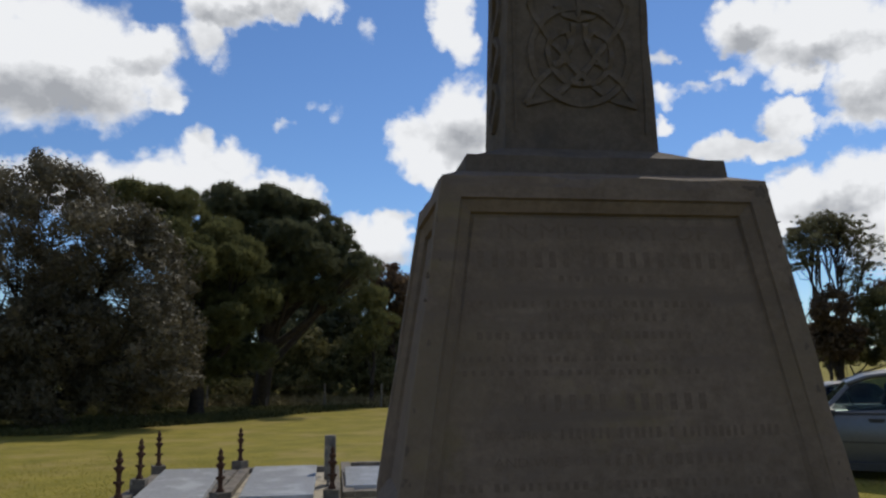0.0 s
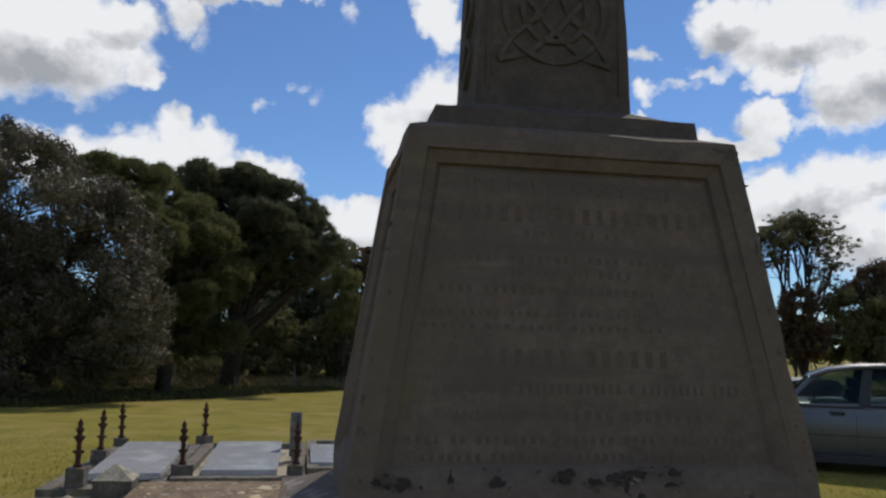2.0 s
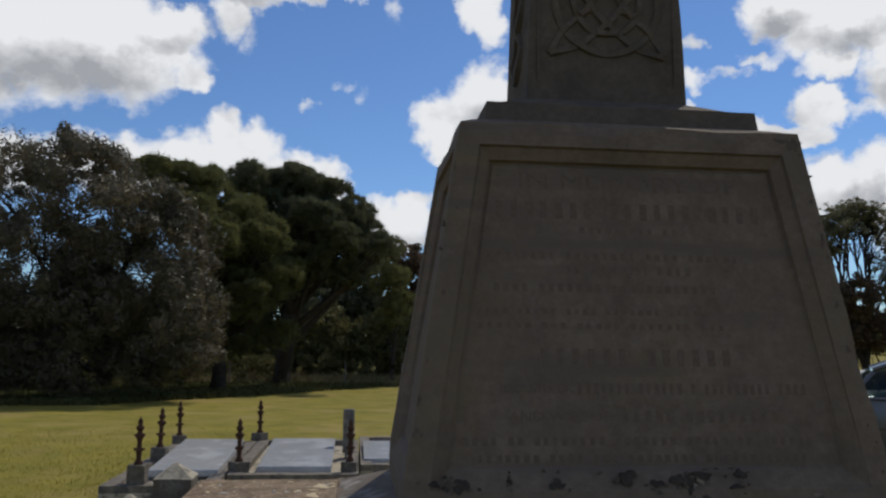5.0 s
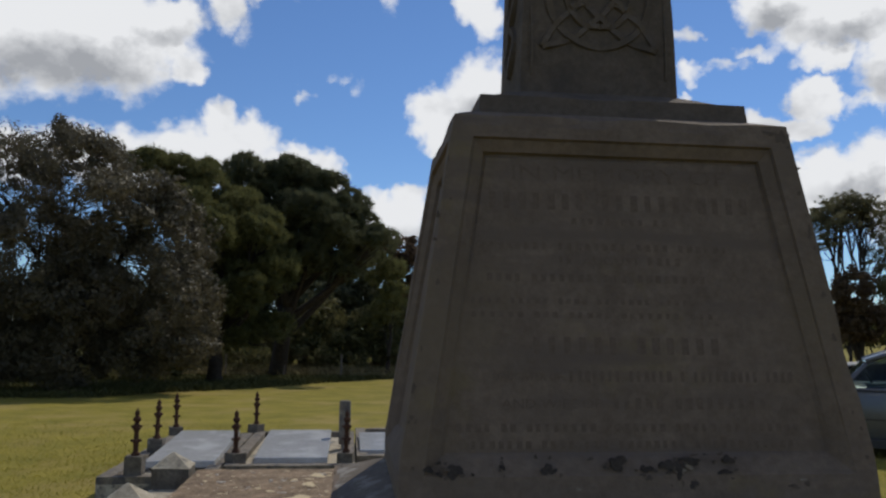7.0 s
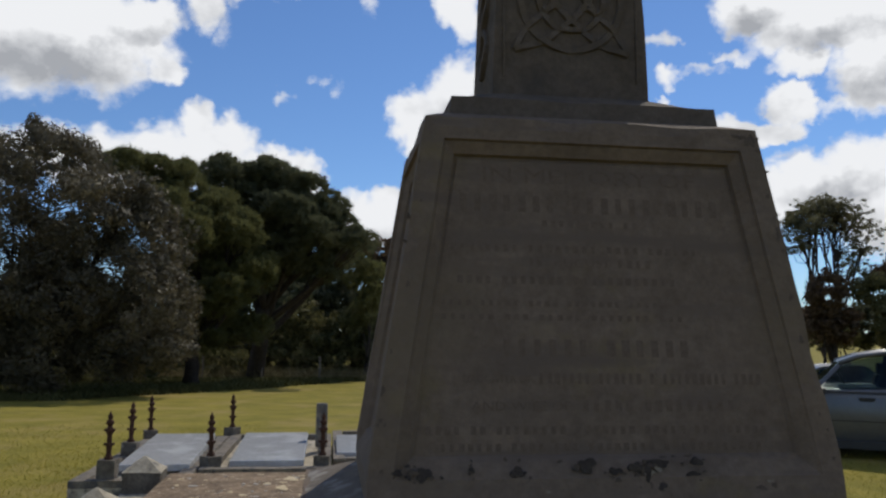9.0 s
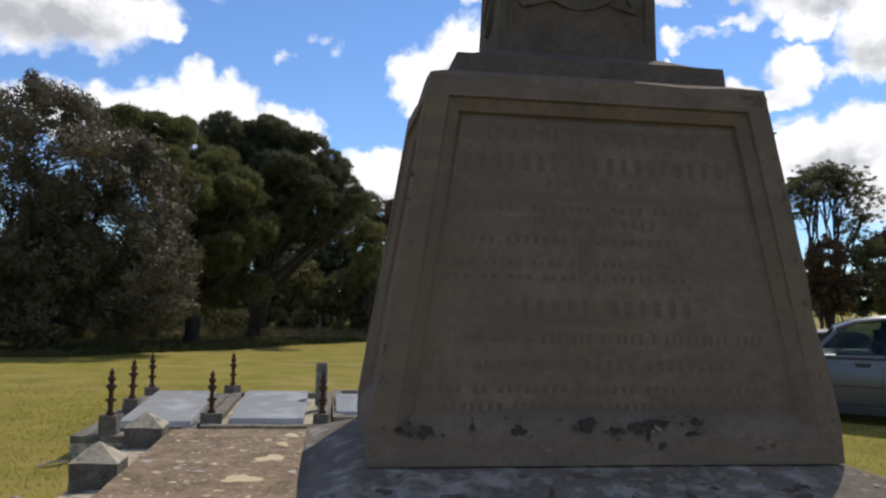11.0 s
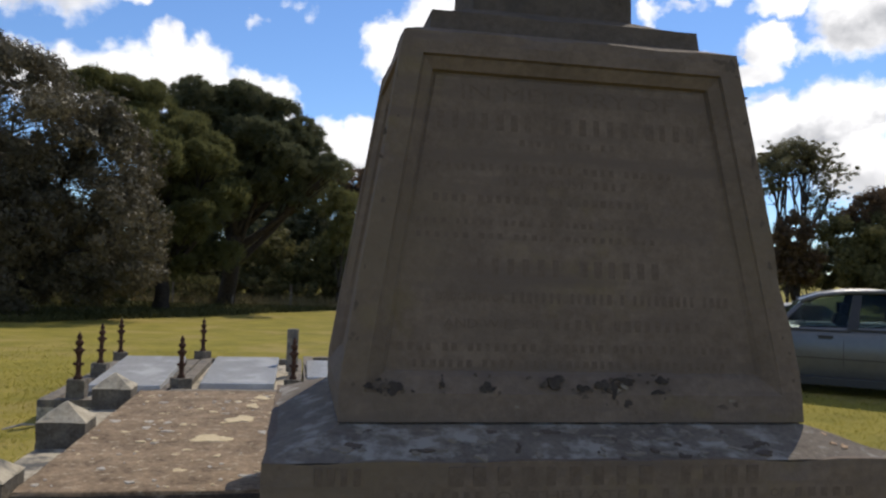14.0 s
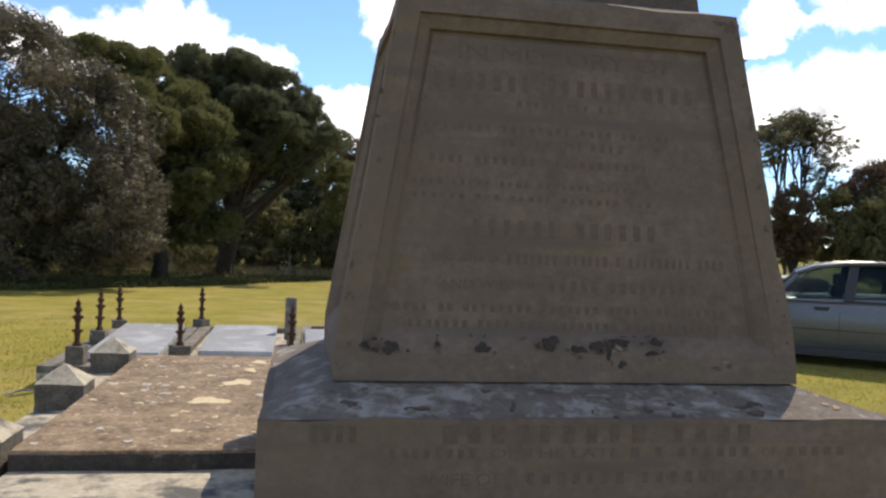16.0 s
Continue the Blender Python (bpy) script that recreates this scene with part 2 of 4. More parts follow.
GRANITE = material("granite", (0.33, 0.33, 0.325), (0.5, 0.5, 0.49), 30, 0.18, 0.08, stain=(0.56, 0.56, 0.55), stain_scale=2, spec=0.7)
MARBLE = material("marble", (0.55, 0.55, 0.54), (0.72, 0.71, 0.69), 6, 0.5, 0.1, spec=0.5)
IRON = material("rusted_iron", (0.035, 0.018, 0.012), (0.11, 0.05, 0.028), 40, 0.85, 0.4, metal=0.2, spec=0.3)
GRASS = material("lawn", (0.15, 0.138, 0.026), (0.3, 0.245, 0.05), 1.3, 0.95, 0.6, stain=(0.31, 0.235, 0.085), stain_scale=0.5, stain_at=(0.5, 0.7), fine=20, spec=0.1, bump_dist=0.04)
BLADE = material("grass_blade", (0.23, 0.21, 0.036), (0.4, 0.34, 0.07), 3, 0.85, 0.0, spec=0.15, vary=0.9, island=True, through_light=0.45)
# unmown grass, with the trees' shade put into its dark green
SHADED_ROUGH = material("shaded_rough_blade", (0.055, 0.058, 0.02), (0.12, 0.115, 0.042), 3, 0.9, 0.0, spec=0.1, vary=0.9, island=True)
STRAW = material("dry_grass", (0.16, 0.13, 0.06), (0.34, 0.28, 0.14), 3, 0.9, 0.0, spec=0.1, vary=0.9, island=True)
BARK = material("bark", (0.032, 0.026, 0.021), (0.078, 0.064, 0.052), 7, 0.95, 0.8, spec=0.1, bump_dist=0.04)
PALE_BARK = material("pale_bark", (0.2, 0.18, 0.15), (0.38, 0.35, 0.31), 5, 0.85, 0.4, spec=0.15)
EUC_LEAF = material("eucalypt_leaf", (0.078, 0.07, 0.045), (0.16, 0.136, 0.084), 0.8, 0.5, 0.0, spec=0.35, vary=0.8, island=True, through_light=0.4)
PINE_LEAF = material("pine_needles", (0.1, 0.106, 0.046), (0.18, 0.178, 0.07), 0.8, 0.75, 0.0, spec=0.15, vary=0.5, island=True, through_light=0.45)
STONE_PINE_LEAF = material("stone_pine_needles", (0.088, 0.096, 0.055), (0.145, 0.15, 0.082), 0.8, 0.75, 0.0, spec=0.15, vary=0.5, island=True, through_light=0.45)
BUSH_LEAF = material("shrub_leaf", (0.085, 0.088, 0.038), (0.19, 0.175, 0.075), 0.8, 0.7, 0.0, spec=0.15, vary=0.9, island=True, through_light=0.45)
GUM_LEAF = material("gum_leaf", (0.085, 0.085, 0.045), (0.21, 0.195, 0.11), 0.8, 0.65, 0.0, spec=0.2, vary=0.9, island=True, through_light=0.5)
RUST_LEAF = material("rust_leaf", (0.075, 0.052, 0.034), (0.18, 0.125, 0.078), 0.8, 0.7, 0.0, spec=0.15, vary=0.9, island=True, through_light=0.45)
CAR_PAINT = material("silver_paint", (0.105, 0.107, 0.113), (0.13, 0.132, 0.138), 2, 0.3, 0.0, metal=0.5, spec=0.5)
RUBBER = material("black_rubber", (0.015, 0.015, 0.016), (0.03, 0.03, 0.03), 20, 0.7, 0.1)
TRIM = material("dark_trim", (0.02, 0.02, 0.022), (0.035, 0.035, 0.037), 20, 0.4, 0.0)
ALLOY = material("alloy", (0.4, 0.4, 0.41), (0.55, 0.55, 0.56), 20, 0.35, 0.0, metal=0.9)
SEAT = material("seat_cloth", (0.03, 0.03, 0.035), (0.07, 0.07, 0.075), 30, 0.9, 0.1)
LAMP_RED = material("red_lens", (0.25, 0.01, 0.01), (0.35, 0.02, 0.02), 20, 0.2, 0.0)
TIMBER = material("grey_timber", (0.12, 0.1, 0.08), (0.25, 0.22, 0.18), 12, 0.9, 0.3)
GLASS = bpy.data.materials.new("car_glass")
GLASS.use_nodes = True
_g = GLASS.node_tree.nodes["Principled BSDF"]
_g.inputs["Base Color"].default_value = (0.32, 0.4, 0.4, 1)
_g.inputs["Roughness"].default_value, _g.inputs["Transmission Weight"].default_value, _g.inputs["IOR"].default_value = 0.02, 1.0, 1.3


# ---- building helpers ----
def part(name, bm, mat, parent=None, label="", smooth=False, at=None):
    """Links a bmesh as one mesh object under a thing or a part."""
    me = bpy.data.meshes.new(name)
    bm.normal_update()
    bm.to_mesh(me)
    bm.free()
    me.materials.append(mat)
    if smooth:
        me.polygons.foreach_set("use_smooth", [True] * len(me.polygons))
    ob = new(name, me)
    if at is not None:
        ob.matrix_world = at
    if parent is not None:
        ob.parent = parent
    if label:
        tagged(ob, label)
    return ob


def thing(name, label, category, group="", kind="", at=(0, 0, 0)):
    ob = new(name)
    ob.location = at
    return tagged(ob, label, category, group, kind)


def mesh_object(name, verts, faces, mat, parent=None):
    me = bpy.data.meshes.new(name)
    me.from_pydata(verts, [], faces)
    me.materials.append(mat)
    ob = new(name, me)
    if parent is not None:
        ob.parent = parent
    return ob


def quads(name, pts, mat, parent=None):
    """One mesh of loose quads from an array of n x 4 x 3 places."""
    n = len(pts)
    me = bpy.data.meshes.new(name)
    me.vertices.add(4 * n)
    me.vertices.foreach_set("co", np.asarray(pts, np.float32).ravel())
    me.loops.add(4 * n)
    me.loops.foreach_set("vertex_index", np.arange(4 * n, dtype=np.int32))
    me.polygons.add(n)
    me.polygons.foreach_set("loop_start", np.arange(0, 4 * n, 4, dtype=np.int32))
    me.update(calc_edges=True)
    me.materials.append(mat)
    ob = new(name, me)
    if parent is not None:
        ob.parent = parent
    return ob


def hexa(bm, low, high, z0, z1, mid=None):
    """A block from the rectangle low (x0, x1, y0, y1) at z0 to the rectangle high at z1."""
    v = [bm.verts.new((x, y, z)) for (x0, x1, y0, y1), z in ((low, z0), (high, z1)) for x, y in ((x0, y0), (x1, y0), (x1, y1), (x0, y1))]
    for f in ((3, 2, 1, 0), (4, 5, 6, 7), (0, 1, 5, 4), (1, 2, 6, 5), (2, 3, 7, 6), (3, 0, 4, 7)):
        bm.faces.new([v[i] for i in f])
    return v


def box(bm, x0, x1, y0, y1, z0, z1):
    return hexa(bm, (x0, x1, y0, y1), (x0, x1, y0, y1), z0, z1)


def bevelled(bm, size, segments=2):
    bmesh.ops.bevel(bm, geom=bm.edges[:], offset=size, segments=segments, affect="EDGES", profile=0.6)
    return bm


def worn(bm, step=0.08, amount=0.004, chips=0.012, seed=0.0, exposed=None):
    """Cuts long edges down to step and roughens the surface, with chips where edges are sharp and exposed."""
    bm.normal_update()
    for _ in range(6):
        long = [e for e in bm.edges if e.calc_length() > step * 1.6]
        if not long:
            break
        bmesh.ops.subdivide_edges(bm, edges=long, cuts=1, use_grid_fill=True)
    bmesh.ops.triangulate(bm, faces=[f for f in bm.faces if len(f.verts) > 4])
    bm.normal_update()
    edge = {v for e in bm.edges if len(e.link_faces) == 2 and e.calc_face_angle(0) > 0.5 for v in e.verts}
    for v in bm.verts:
        p = v.co + Vector((seed, seed * 1.7, seed * 0.6))
        push = amount * noise.noise(p * 9)
        if v in edge:
            push -= max(0.0, noise.noise(p * 6 + Vector((7, 3, 1))) - 0.05) * chips * 2.2 * (1.0 if exposed is None or exposed(v.co) else 0.08) + 0.0005
        v.co += v.normal * push
    return bm


def lathe(bm, profile, segments=14, centre=(0, 0, 0)):
    rings = []
    for r, z in profile:
        rings.append([bm.verts.new((centre[0] + r * math.cos(a), centre[1] + r * math.sin(a), centre[2] + z))
                      for a in (2 * math.pi * i / segments for i in range(segments))])
    for a, b in zip(rings, rings[1:]):
        for i in range(segments):
            bm.faces.new((a[i], a[(i + 1) % segments], b[(i + 1) % segments], b[i]))
    bm.faces.new(rings[0][::-1])
    bm.faces.new(rings[-1])
    return bm


def tube(bm, pts, radii, segments=7):
    """A tapered limb along pts."""
    rings = []
    for i, p in enumerate(pts):
        a, b = Vector(pts[max(i - 1, 0)]), Vector(pts[min(i + 1, len(pts) - 1)])
        q = (b - a).to_track_quat("Z", "X")
        rings.append([bm.verts.new(Vector(p) + q @ Vector((radii[i] * math.cos(t), radii[i] * math.sin(t), 0)))
                      for t in (2 * math.pi * k / segments for k in range(segments))])
    for a, b in zip(rings, rings[1:]):
        for i in range(segments):
            bm.faces.new((a[i], a[(i + 1) % segments], b[(i + 1) % segments], b[i]))
    bm.faces.new(rings[0][::-1])
    bm.faces.new(rings[-1])
    return bm


def patch(name, mat, parent, matrix, rx, ry, rng, thick=0.003):
    """A crust of lichen: an irregular low mound lying on the surface that matrix sets (its z out of the surface)."""
    bm = bmesh.new()
    n = 30
    ph = [rng.uniform(0, 6.28) for _ in range(4)]
    outline = []
    for i in range(n):
        a = 2 * math.pi * i / n
        r = 1 + 0.2 * math.sin(2 * a + ph[0]) + 0.2 * math.sin(3 * a + ph[1]) + 0.1 * math.sin(5 * a + ph[2]) + 0.05 * math.sin(9 * a + ph[3])
        outline.append((rx * r * math.cos(a), ry * r * math.sin(a)))
    a = [bm.verts.new((x, y, -0.004)) for x, y in outline]
    b = [bm.verts.new((x * 0.94, y * 0.94, thick)) for x, y in outline]
    c = bm.verts.new((0, 0, thick * 1.2))
    for i in range(n):
        j = (i + 1) % n
        bm.faces.new((a[i], a[j], b[j], b[i]))
        bm.faces.new((b[i], b[j], c))
    return part(name, bm, mat, parent, at=matrix)


# ---- ground ----
def ground_z(x, y):
    """Level round the graves, falling slightly to the trees."""
    t = min(max((y - 8) / 24, 0), 1)
    s = t * t * (3 - 2 * t)
    r = min(max((x - 7) / 7, 0), 1) * min(max((y - 12) / 9, 0), 1)
    return -0.34 * s - 0.42 * r + 0.03 * noise.noise(Vector((x * 0.25, y * 0.25, 0)))


def axis_steps(lo, hi, fine_lo, fine_hi, fine_step):
    out = list(np.arange(fine_lo, fine_hi + 1e-6, fine_step))
    a, s = fine_hi, fine_step
    while a < hi:
        s *= 1.35
        a = min(a + s, hi)
        out.append(a)
    a, s = fine_lo, fine_step
    while a > lo:
        s *= 1.35
        a = max(a - s, lo)
        out.insert(0, a)
    return out


gx, gy = axis_steps(-3000, 3000, -24, 44, 1.0), axis_steps(-3000, 3000, -12, 60, 1.0)
ground = mesh_object("ground", [(x, y, ground_z(x, y)) for y in gy for x in gx],
                     [(j * len(gx) + i, j * len(gx) + i + 1, (j + 1) * len(gx) + i + 1, (j + 1) * len(gx) + i)
                      for j in range(len(gy) - 1) for i in range(len(gx) - 1)], GRASS)
ground.data.polygons.foreach_set("use_smooth", [True] * len(ground.data.polygons))
tagged(ground, "mown yellow-green lawn sloping gently to the trees", "ground", kind="structure")


def blades(name, mat, count, area, height, width, seed, label, keep=None):
    rng = np.random.default_rng(seed)
    x0, x1, y0, y1 = area
    pts = []
    xs, ys = rng.uniform(x0, x1, count), rng.uniform(y0, y1, count)
    for x, y in zip(xs, ys):
        if keep and not keep(x, y):
            continue
        z = ground_z(x, y) - 0.01
        h, a = height * rng.uniform(0.5, 1.3), rng.uniform(0, 6.28)
        dx, dy = math.cos(a) * width / 2, math.sin(a) * width / 2
        lx, ly = rng.normal(0, 0.9, 2) * h
        pts.append(((x - dx, y - dy, z), (x + dx, y + dy, z), (x + lx + dx * 0.3, y + ly + dy * 0.3, z + h), (x + lx - dx * 0.3, y + ly - dy * 0.3, z + h)))
    ob = quads(name, np.array(pts), mat)
    return tagged(ob, label, "grass", kind="stuff")


blades("lawn_grass", BLADE, 42000, (-9, -1.8, 2.2, 14), 0.035, 0.012, 3, "short mown green and yellow lawn grass blades",
       lambda x, y: not (x > -3.2 and 6.3 < y < 10.4) and random.random() < min(1, max(0, (14 - y) / 6)))
blades("lawn_grass", BLADE, 16000, (1.5, 9.5, 3, 9), 0.035, 0.012, 4, "short mown lawn grass blades beside the parked car")
# this strip darkens the lawn by colour up to the trees' shadow line
blades("rough_grass", SHADED_ROUGH, 60000, (-17, 4, 18, 34), 0.16, 0.045, 6, "unmown grass between lawn and trees, coloured dark for the trees' shade",
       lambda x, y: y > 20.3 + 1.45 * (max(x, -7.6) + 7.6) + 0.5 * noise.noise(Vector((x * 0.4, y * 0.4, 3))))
blades("dry_grass", STRAW, 16000, (-16, 5, 32.5, 40), 0.42, 0.03, 5, "tall dry straw-coloured grass under the trees")

# ---- the monument ----
AXIS_Y, DIE_Z0, DIE_Z1, DIE_R0, DIE_R1 = 0.37, 1.24, 2.182, 0.578, 0.444
LEAN = (DIE_R0 - DIE_R1) / (DIE_Z1 - DIE_Z0)
monument = thing("monument", "weathered brown sandstone memorial with inscribed tapering pedestal and carved shaft", "monument", at=(0, AXIS_Y, 0.8))


def under(ob, parent):
    ob.parent = parent
    ob.matrix_parent_inverse = parent.matrix_world.inverted()
    return ob


def stone_part(name, bm, mat, parent, label="", smooth=False):
    """A part modelled in world places, kept there under its parent."""
    bpy.context.view_layer.update()
    return under(part(name, bm, mat, None, label, smooth), parent)


def block(half, y0, y1):
    return (-half, half, y0, y1)


bm = bmesh.new()
hexa(bm, block(0.737, -0.162, 0.89), block(0.735, -0.16, 0.888), 0.8, 1.19)
plinth = stone_part("plinth", worn(bm, 0.05, 0.0006, 0.014, 2), SANDSTONE, monument, "square sandstone plinth with worn inscribed face")
bm = bmesh.new()
hexa(bm, block(0.728, -0.153, 0.881), block(0.555, 0.02, 0.75), 1.186, 1.24)
slope = stone_part("plinth_slope", worn(bm, 0.04, 0.001, 0.008, 3), LEDGE, plinth, "grey lichen-stained sloping top of the plinth")


def die_corner(k, s, z, inset, d):
    """A corner on side k of the tapering block: s is its end, inset from the arris, d metres behind the face."""
    h = z - DIE_Z0
    x, y0, y1 = DIE_R0 - LEAN * h, LEAN * h, 0.77 - 0.08 * h
    if k == 0:
        return (s * (x - inset), y0 + d, z)
    if k == 2:
        return (-s * (x - inset), y1 - d, z)
    y = y0 + inset if s < 0 else y1 - inset
    return (x - d, y, z) if k == 1 else (d - x, y0 + y1 - y, z)


def on_arris(p):
    """Whether a point lies on the block's outer corners or its top and foot."""
    h = p.z - DIE_Z0
    return abs(abs(p.x) - DIE_R0 + LEAN * h) < 0.012 and (abs(p.y - LEAN * h) < 0.012 or p.y > 0.6) or p.z > DIE_Z1 - 0.01 or h < 0.01


bm = bmesh.new()
for k in range(4):
    rings = []
    # frame, first groove, sloping moulding, second groove, panel
    for inset, depth, foot in ((0.0, 0.0, 0.0), (0.06, 0.0, 0.0), (0.063, 0.011, 0.003), (0.067, 0.011, 0.005), (0.094, 0.024, 0.022), (0.097, 0.038, 0.025), (0.102, 0.038, 0.03), (0.105, 0.034, 0.034)):
        rings.append([bm.verts.new(die_corner(k, su, DIE_Z1 - inset * 1.02 if high else DIE_Z0 + inset * 1.06, inset * 0.96, depth if high else foot))
                      for su, high in ((-1, 0), (1, 0), (1, 1), (-1, 1))])
    for a, b in zip(rings, rings[1:]):
        for i in range(4):
            bm.faces.new((a[i], a[(i + 1) % 4], b[(i + 1) % 4], b[i]))
    bm.faces.new(rings[-1])
hexa(bm, block(DIE_R1, DIE_R0 - DIE_R1, 0.77 - 0.08 * (DIE_Z1 - DIE_Z0)), block(0.375, 0.196, 0.675), DIE_Z1, 2.205)
bm.faces.ensure_lookup_table()
bmesh.ops.remove_doubles(bm, verts=bm.verts[:], dist=0.002)
bmesh.ops.delete(bm, geom=[f for f in bm.faces if all(abs(v.co.z - DIE_Z1) < 0.001 for v in f.verts)], context="FACES_ONLY")
bmesh.ops.recalc_face_normals(bm, faces=bm.faces[:])
worn(bm, 0.045, 0.0006, 0.007, 5, on_arris)
# the sides stand upright at the foot before they taper
for v in bm.verts:
    h = v.co.z - DIE_Z0
    v.co.x *= 1 + 0.019 * max(0.0, min(h / 0.075, 1.0)) * max(0.0, 1 - max(0.0, h - 0.075) / 0.86)
die = stone_part("pedestal_block", bm, SANDSTONE, monument, "tapering sandstone block with recessed inscribed panels")

bm = bmesh.new()
hexa(bm, block(0.372, 0.2, 0.67), block(0.366, 0.206, 0.665), 2.2, 2.256)
cap = stone_part("cap_step", worn(bm, 0.04, 0.001, 0.004, 8), WEATHERED, monument, "shallow square sandstone step with sunlit lichen")
bm = bmesh.new()
hexa(bm, block(0.362, 0.21, 0.66), block(0.232, 0.34, 0.652), 2.25, 2.312)
stone_part("cap_slope", worn(bm, 0.04, 0.001, 0.004, 9), WEATHERED, cap)

SH_Z0, SH_Z1, SH_R0, SH_R1 = 2.3, 3.7, 0.232, 0.188
bm = bmesh.new()
hexa(bm, block(SH_R0, 0.338, 0.65), block(SH_R1, 0.352, 0.63), SH_Z0, SH_Z1)
shaft = stone_part("shaft", worn(bm, 0.06, 0.001, 0.005, 11), WEATHERED, monument, "square sandstone shaft carved with interlaced bands")


def shaft_point(k, u, z, d=0.0):
    """A point on the shaft's front (0) or its flanks (1, 3), d metres proud."""
    f = (z - SH_Z0) / (SH_Z1 - SH_Z0)
    if k == 0:
        return Vector((u, 0.338 + 0.014 * f - d, z))
    x = SH_R0 - (SH_R0 - SH_R1) * f + d
    return Vector((x if k == 1 else -x, 0.484 + u, z))


def band(name, k, pts, width=0.021, high=0.008):
    """A raised carved band along pts (u, z) on side k of the shaft."""
    bm = bmesh.new()
    rows = []
    for i, p in enumerate(pts):
        a, b = Vector(pts[max(i - 1, 0)]), Vector(pts[min(i + 1, len(pts) - 1)])
        t = (b - a).normalized()
        s = Vector((-t.y, t.x))
        c = Vector(p)
        lift = high + 0.004 * math.sin(i * 0.9)
        rows.append([bm.verts.new(shaft_point(k, *(c + s * w), d)) for w, d in ((-width / 2, -0.006), (-width * 0.36, lift), (width * 0.36, lift), (width / 2, -0.006))])
    for a, b in zip(rows, rows[1:]):
        for i in range(3):
            bm.faces.new((a[i], a[i + 1], b[i + 1], b[i]))
    bmesh.ops.recalc_face_normals(bm, faces=bm.faces[:])
    return stone_part(name, bm, WEATHERED, shaft)


def arc(cx, cz, r, a0, a1, n=28, rz=None):
    return [(cx + r * math.cos(math.radians(a0 + (a1 - a0) * i / n)), cz + (rz or r) * math.sin(math.radians(a0 + (a1 - a0) * i / n))) for i in range(n + 1)]


def smooth_way(pts, per=6):
    """A rounded way through a few points."""
    p = [Vector(q) for q in (pts[0], *pts, pts[-1])]
    out = []
    for a, b, c, d in zip(p, p[1:], p[2:], p[3:]):
        for i in range(per):
            f = i / per
            out.append(tuple(0.5 * (2 * b + (c - a) * f + (2 * a - 5 * b + 4 * c - d) * f * f + (3 * b - a - 3 * c + d) * f ** 3)))
    return out + [tuple(p[-1])]


for zc in (2.598, 3.1):
    # a ring over interlaced bands that end in pointed corners, and the next knot's loop above
    band("carved_band", 0, arc(0, zc, 0.15, 0, 360, 44), 0.024)
    for s in (-1, 1):
        for way in (((0.168, -0.155), (0.085, -0.13), (0.04, -0.095), (-0.01, -0.05), (-0.07, 0.022), (-0.12, 0.09), (-0.15, 0.155)),
                    ((0.168, -0.155), (0.135, -0.095), (0.09, -0.05), (0.045, -0.02), (0.005, -0.06), (-0.03, -0.085)),
                    ((0.0, -0.09), (0.05, -0.08), (0.085, -0.04), (0.098, 0.012), (0.08, 0.055), (0.04, 0.07), (0.028, 0.03), (0.06, -0.015)),
                    ((0.018, 0.1), (0.022, 0.05), (0.04, 0.005), (0.065, -0.02), (0.085, -0.035))):
            band("carved_band", 0, smooth_way([(s * u, zc + w) for u, w in way]), 0.021)
        band("carved_band", 0, smooth_way([(s * 0.07, zc + 0.155), (s * 0.045, zc + 0.125), (0.0, zc + 0.112)]), 0.021)
        band("carved_band", 0, smooth_way([(s * 0.15, zc + 0.155), (s * 0.12, zc + 0.22), (s * 0.06, zc + 0.27), (-s * 0.02, zc + 0.33)]), 0.021)
    band("carved_band", 0, [(0, zc + 0.115 + 0.018 * i) for i in range(9)], 0.016)
for s in (-1, 1):
    band("carved_border", 0, [(s * 0.198, 2.36 + 0.05 * i) for i in range(25)], 0.01, 0.005)
    # the twisted chain on the flanks
    for side in (3, 1):
        band("carved_chain", side, [(s * 0.055 * math.sin(i * 0.42), 2.4 + 0.02 * i) for i in range(60)], 0.026, 0.012)

# ---- inscriptions ----
def text_mesh(words, height):
    """The built-in font as a thin mesh: its points and faces, with its width."""
    cu = bpy.data.curves.new("words", "FONT")
    cu.body, cu.size, cu.resolution_u, cu.extrude = words, height / 0.7, 2, 0.05
    ob = new("words", cu)
    bpy.context.view_layer.update()
    me = bpy.data.meshes.new_from_object(ob.evaluated_get(bpy.context.evaluated_depsgraph_get()))
    co = np.array([v.co[:] for v in me.vertices])
    fa = [tuple(p.vertices) for p in me.polygons]
    bpy.data.objects.remove(ob)
    bpy.data.curves.remove(cu)
    bpy.data.meshes.remove(me)
    co[:, 2] = np.sign(co[:, 2])
    return co, fa


def on_die(u, v, d, z):
    """Place of a letter's corner: u across, v up from the row at z, d out of the panel."""
    zz = z + v
    return (u, LEAN * (zz - DIE_Z0) + 0.034 - d, zz)


def on_plinth(u, v, d, z):
    return (u, -0.1605 - d, z + v)


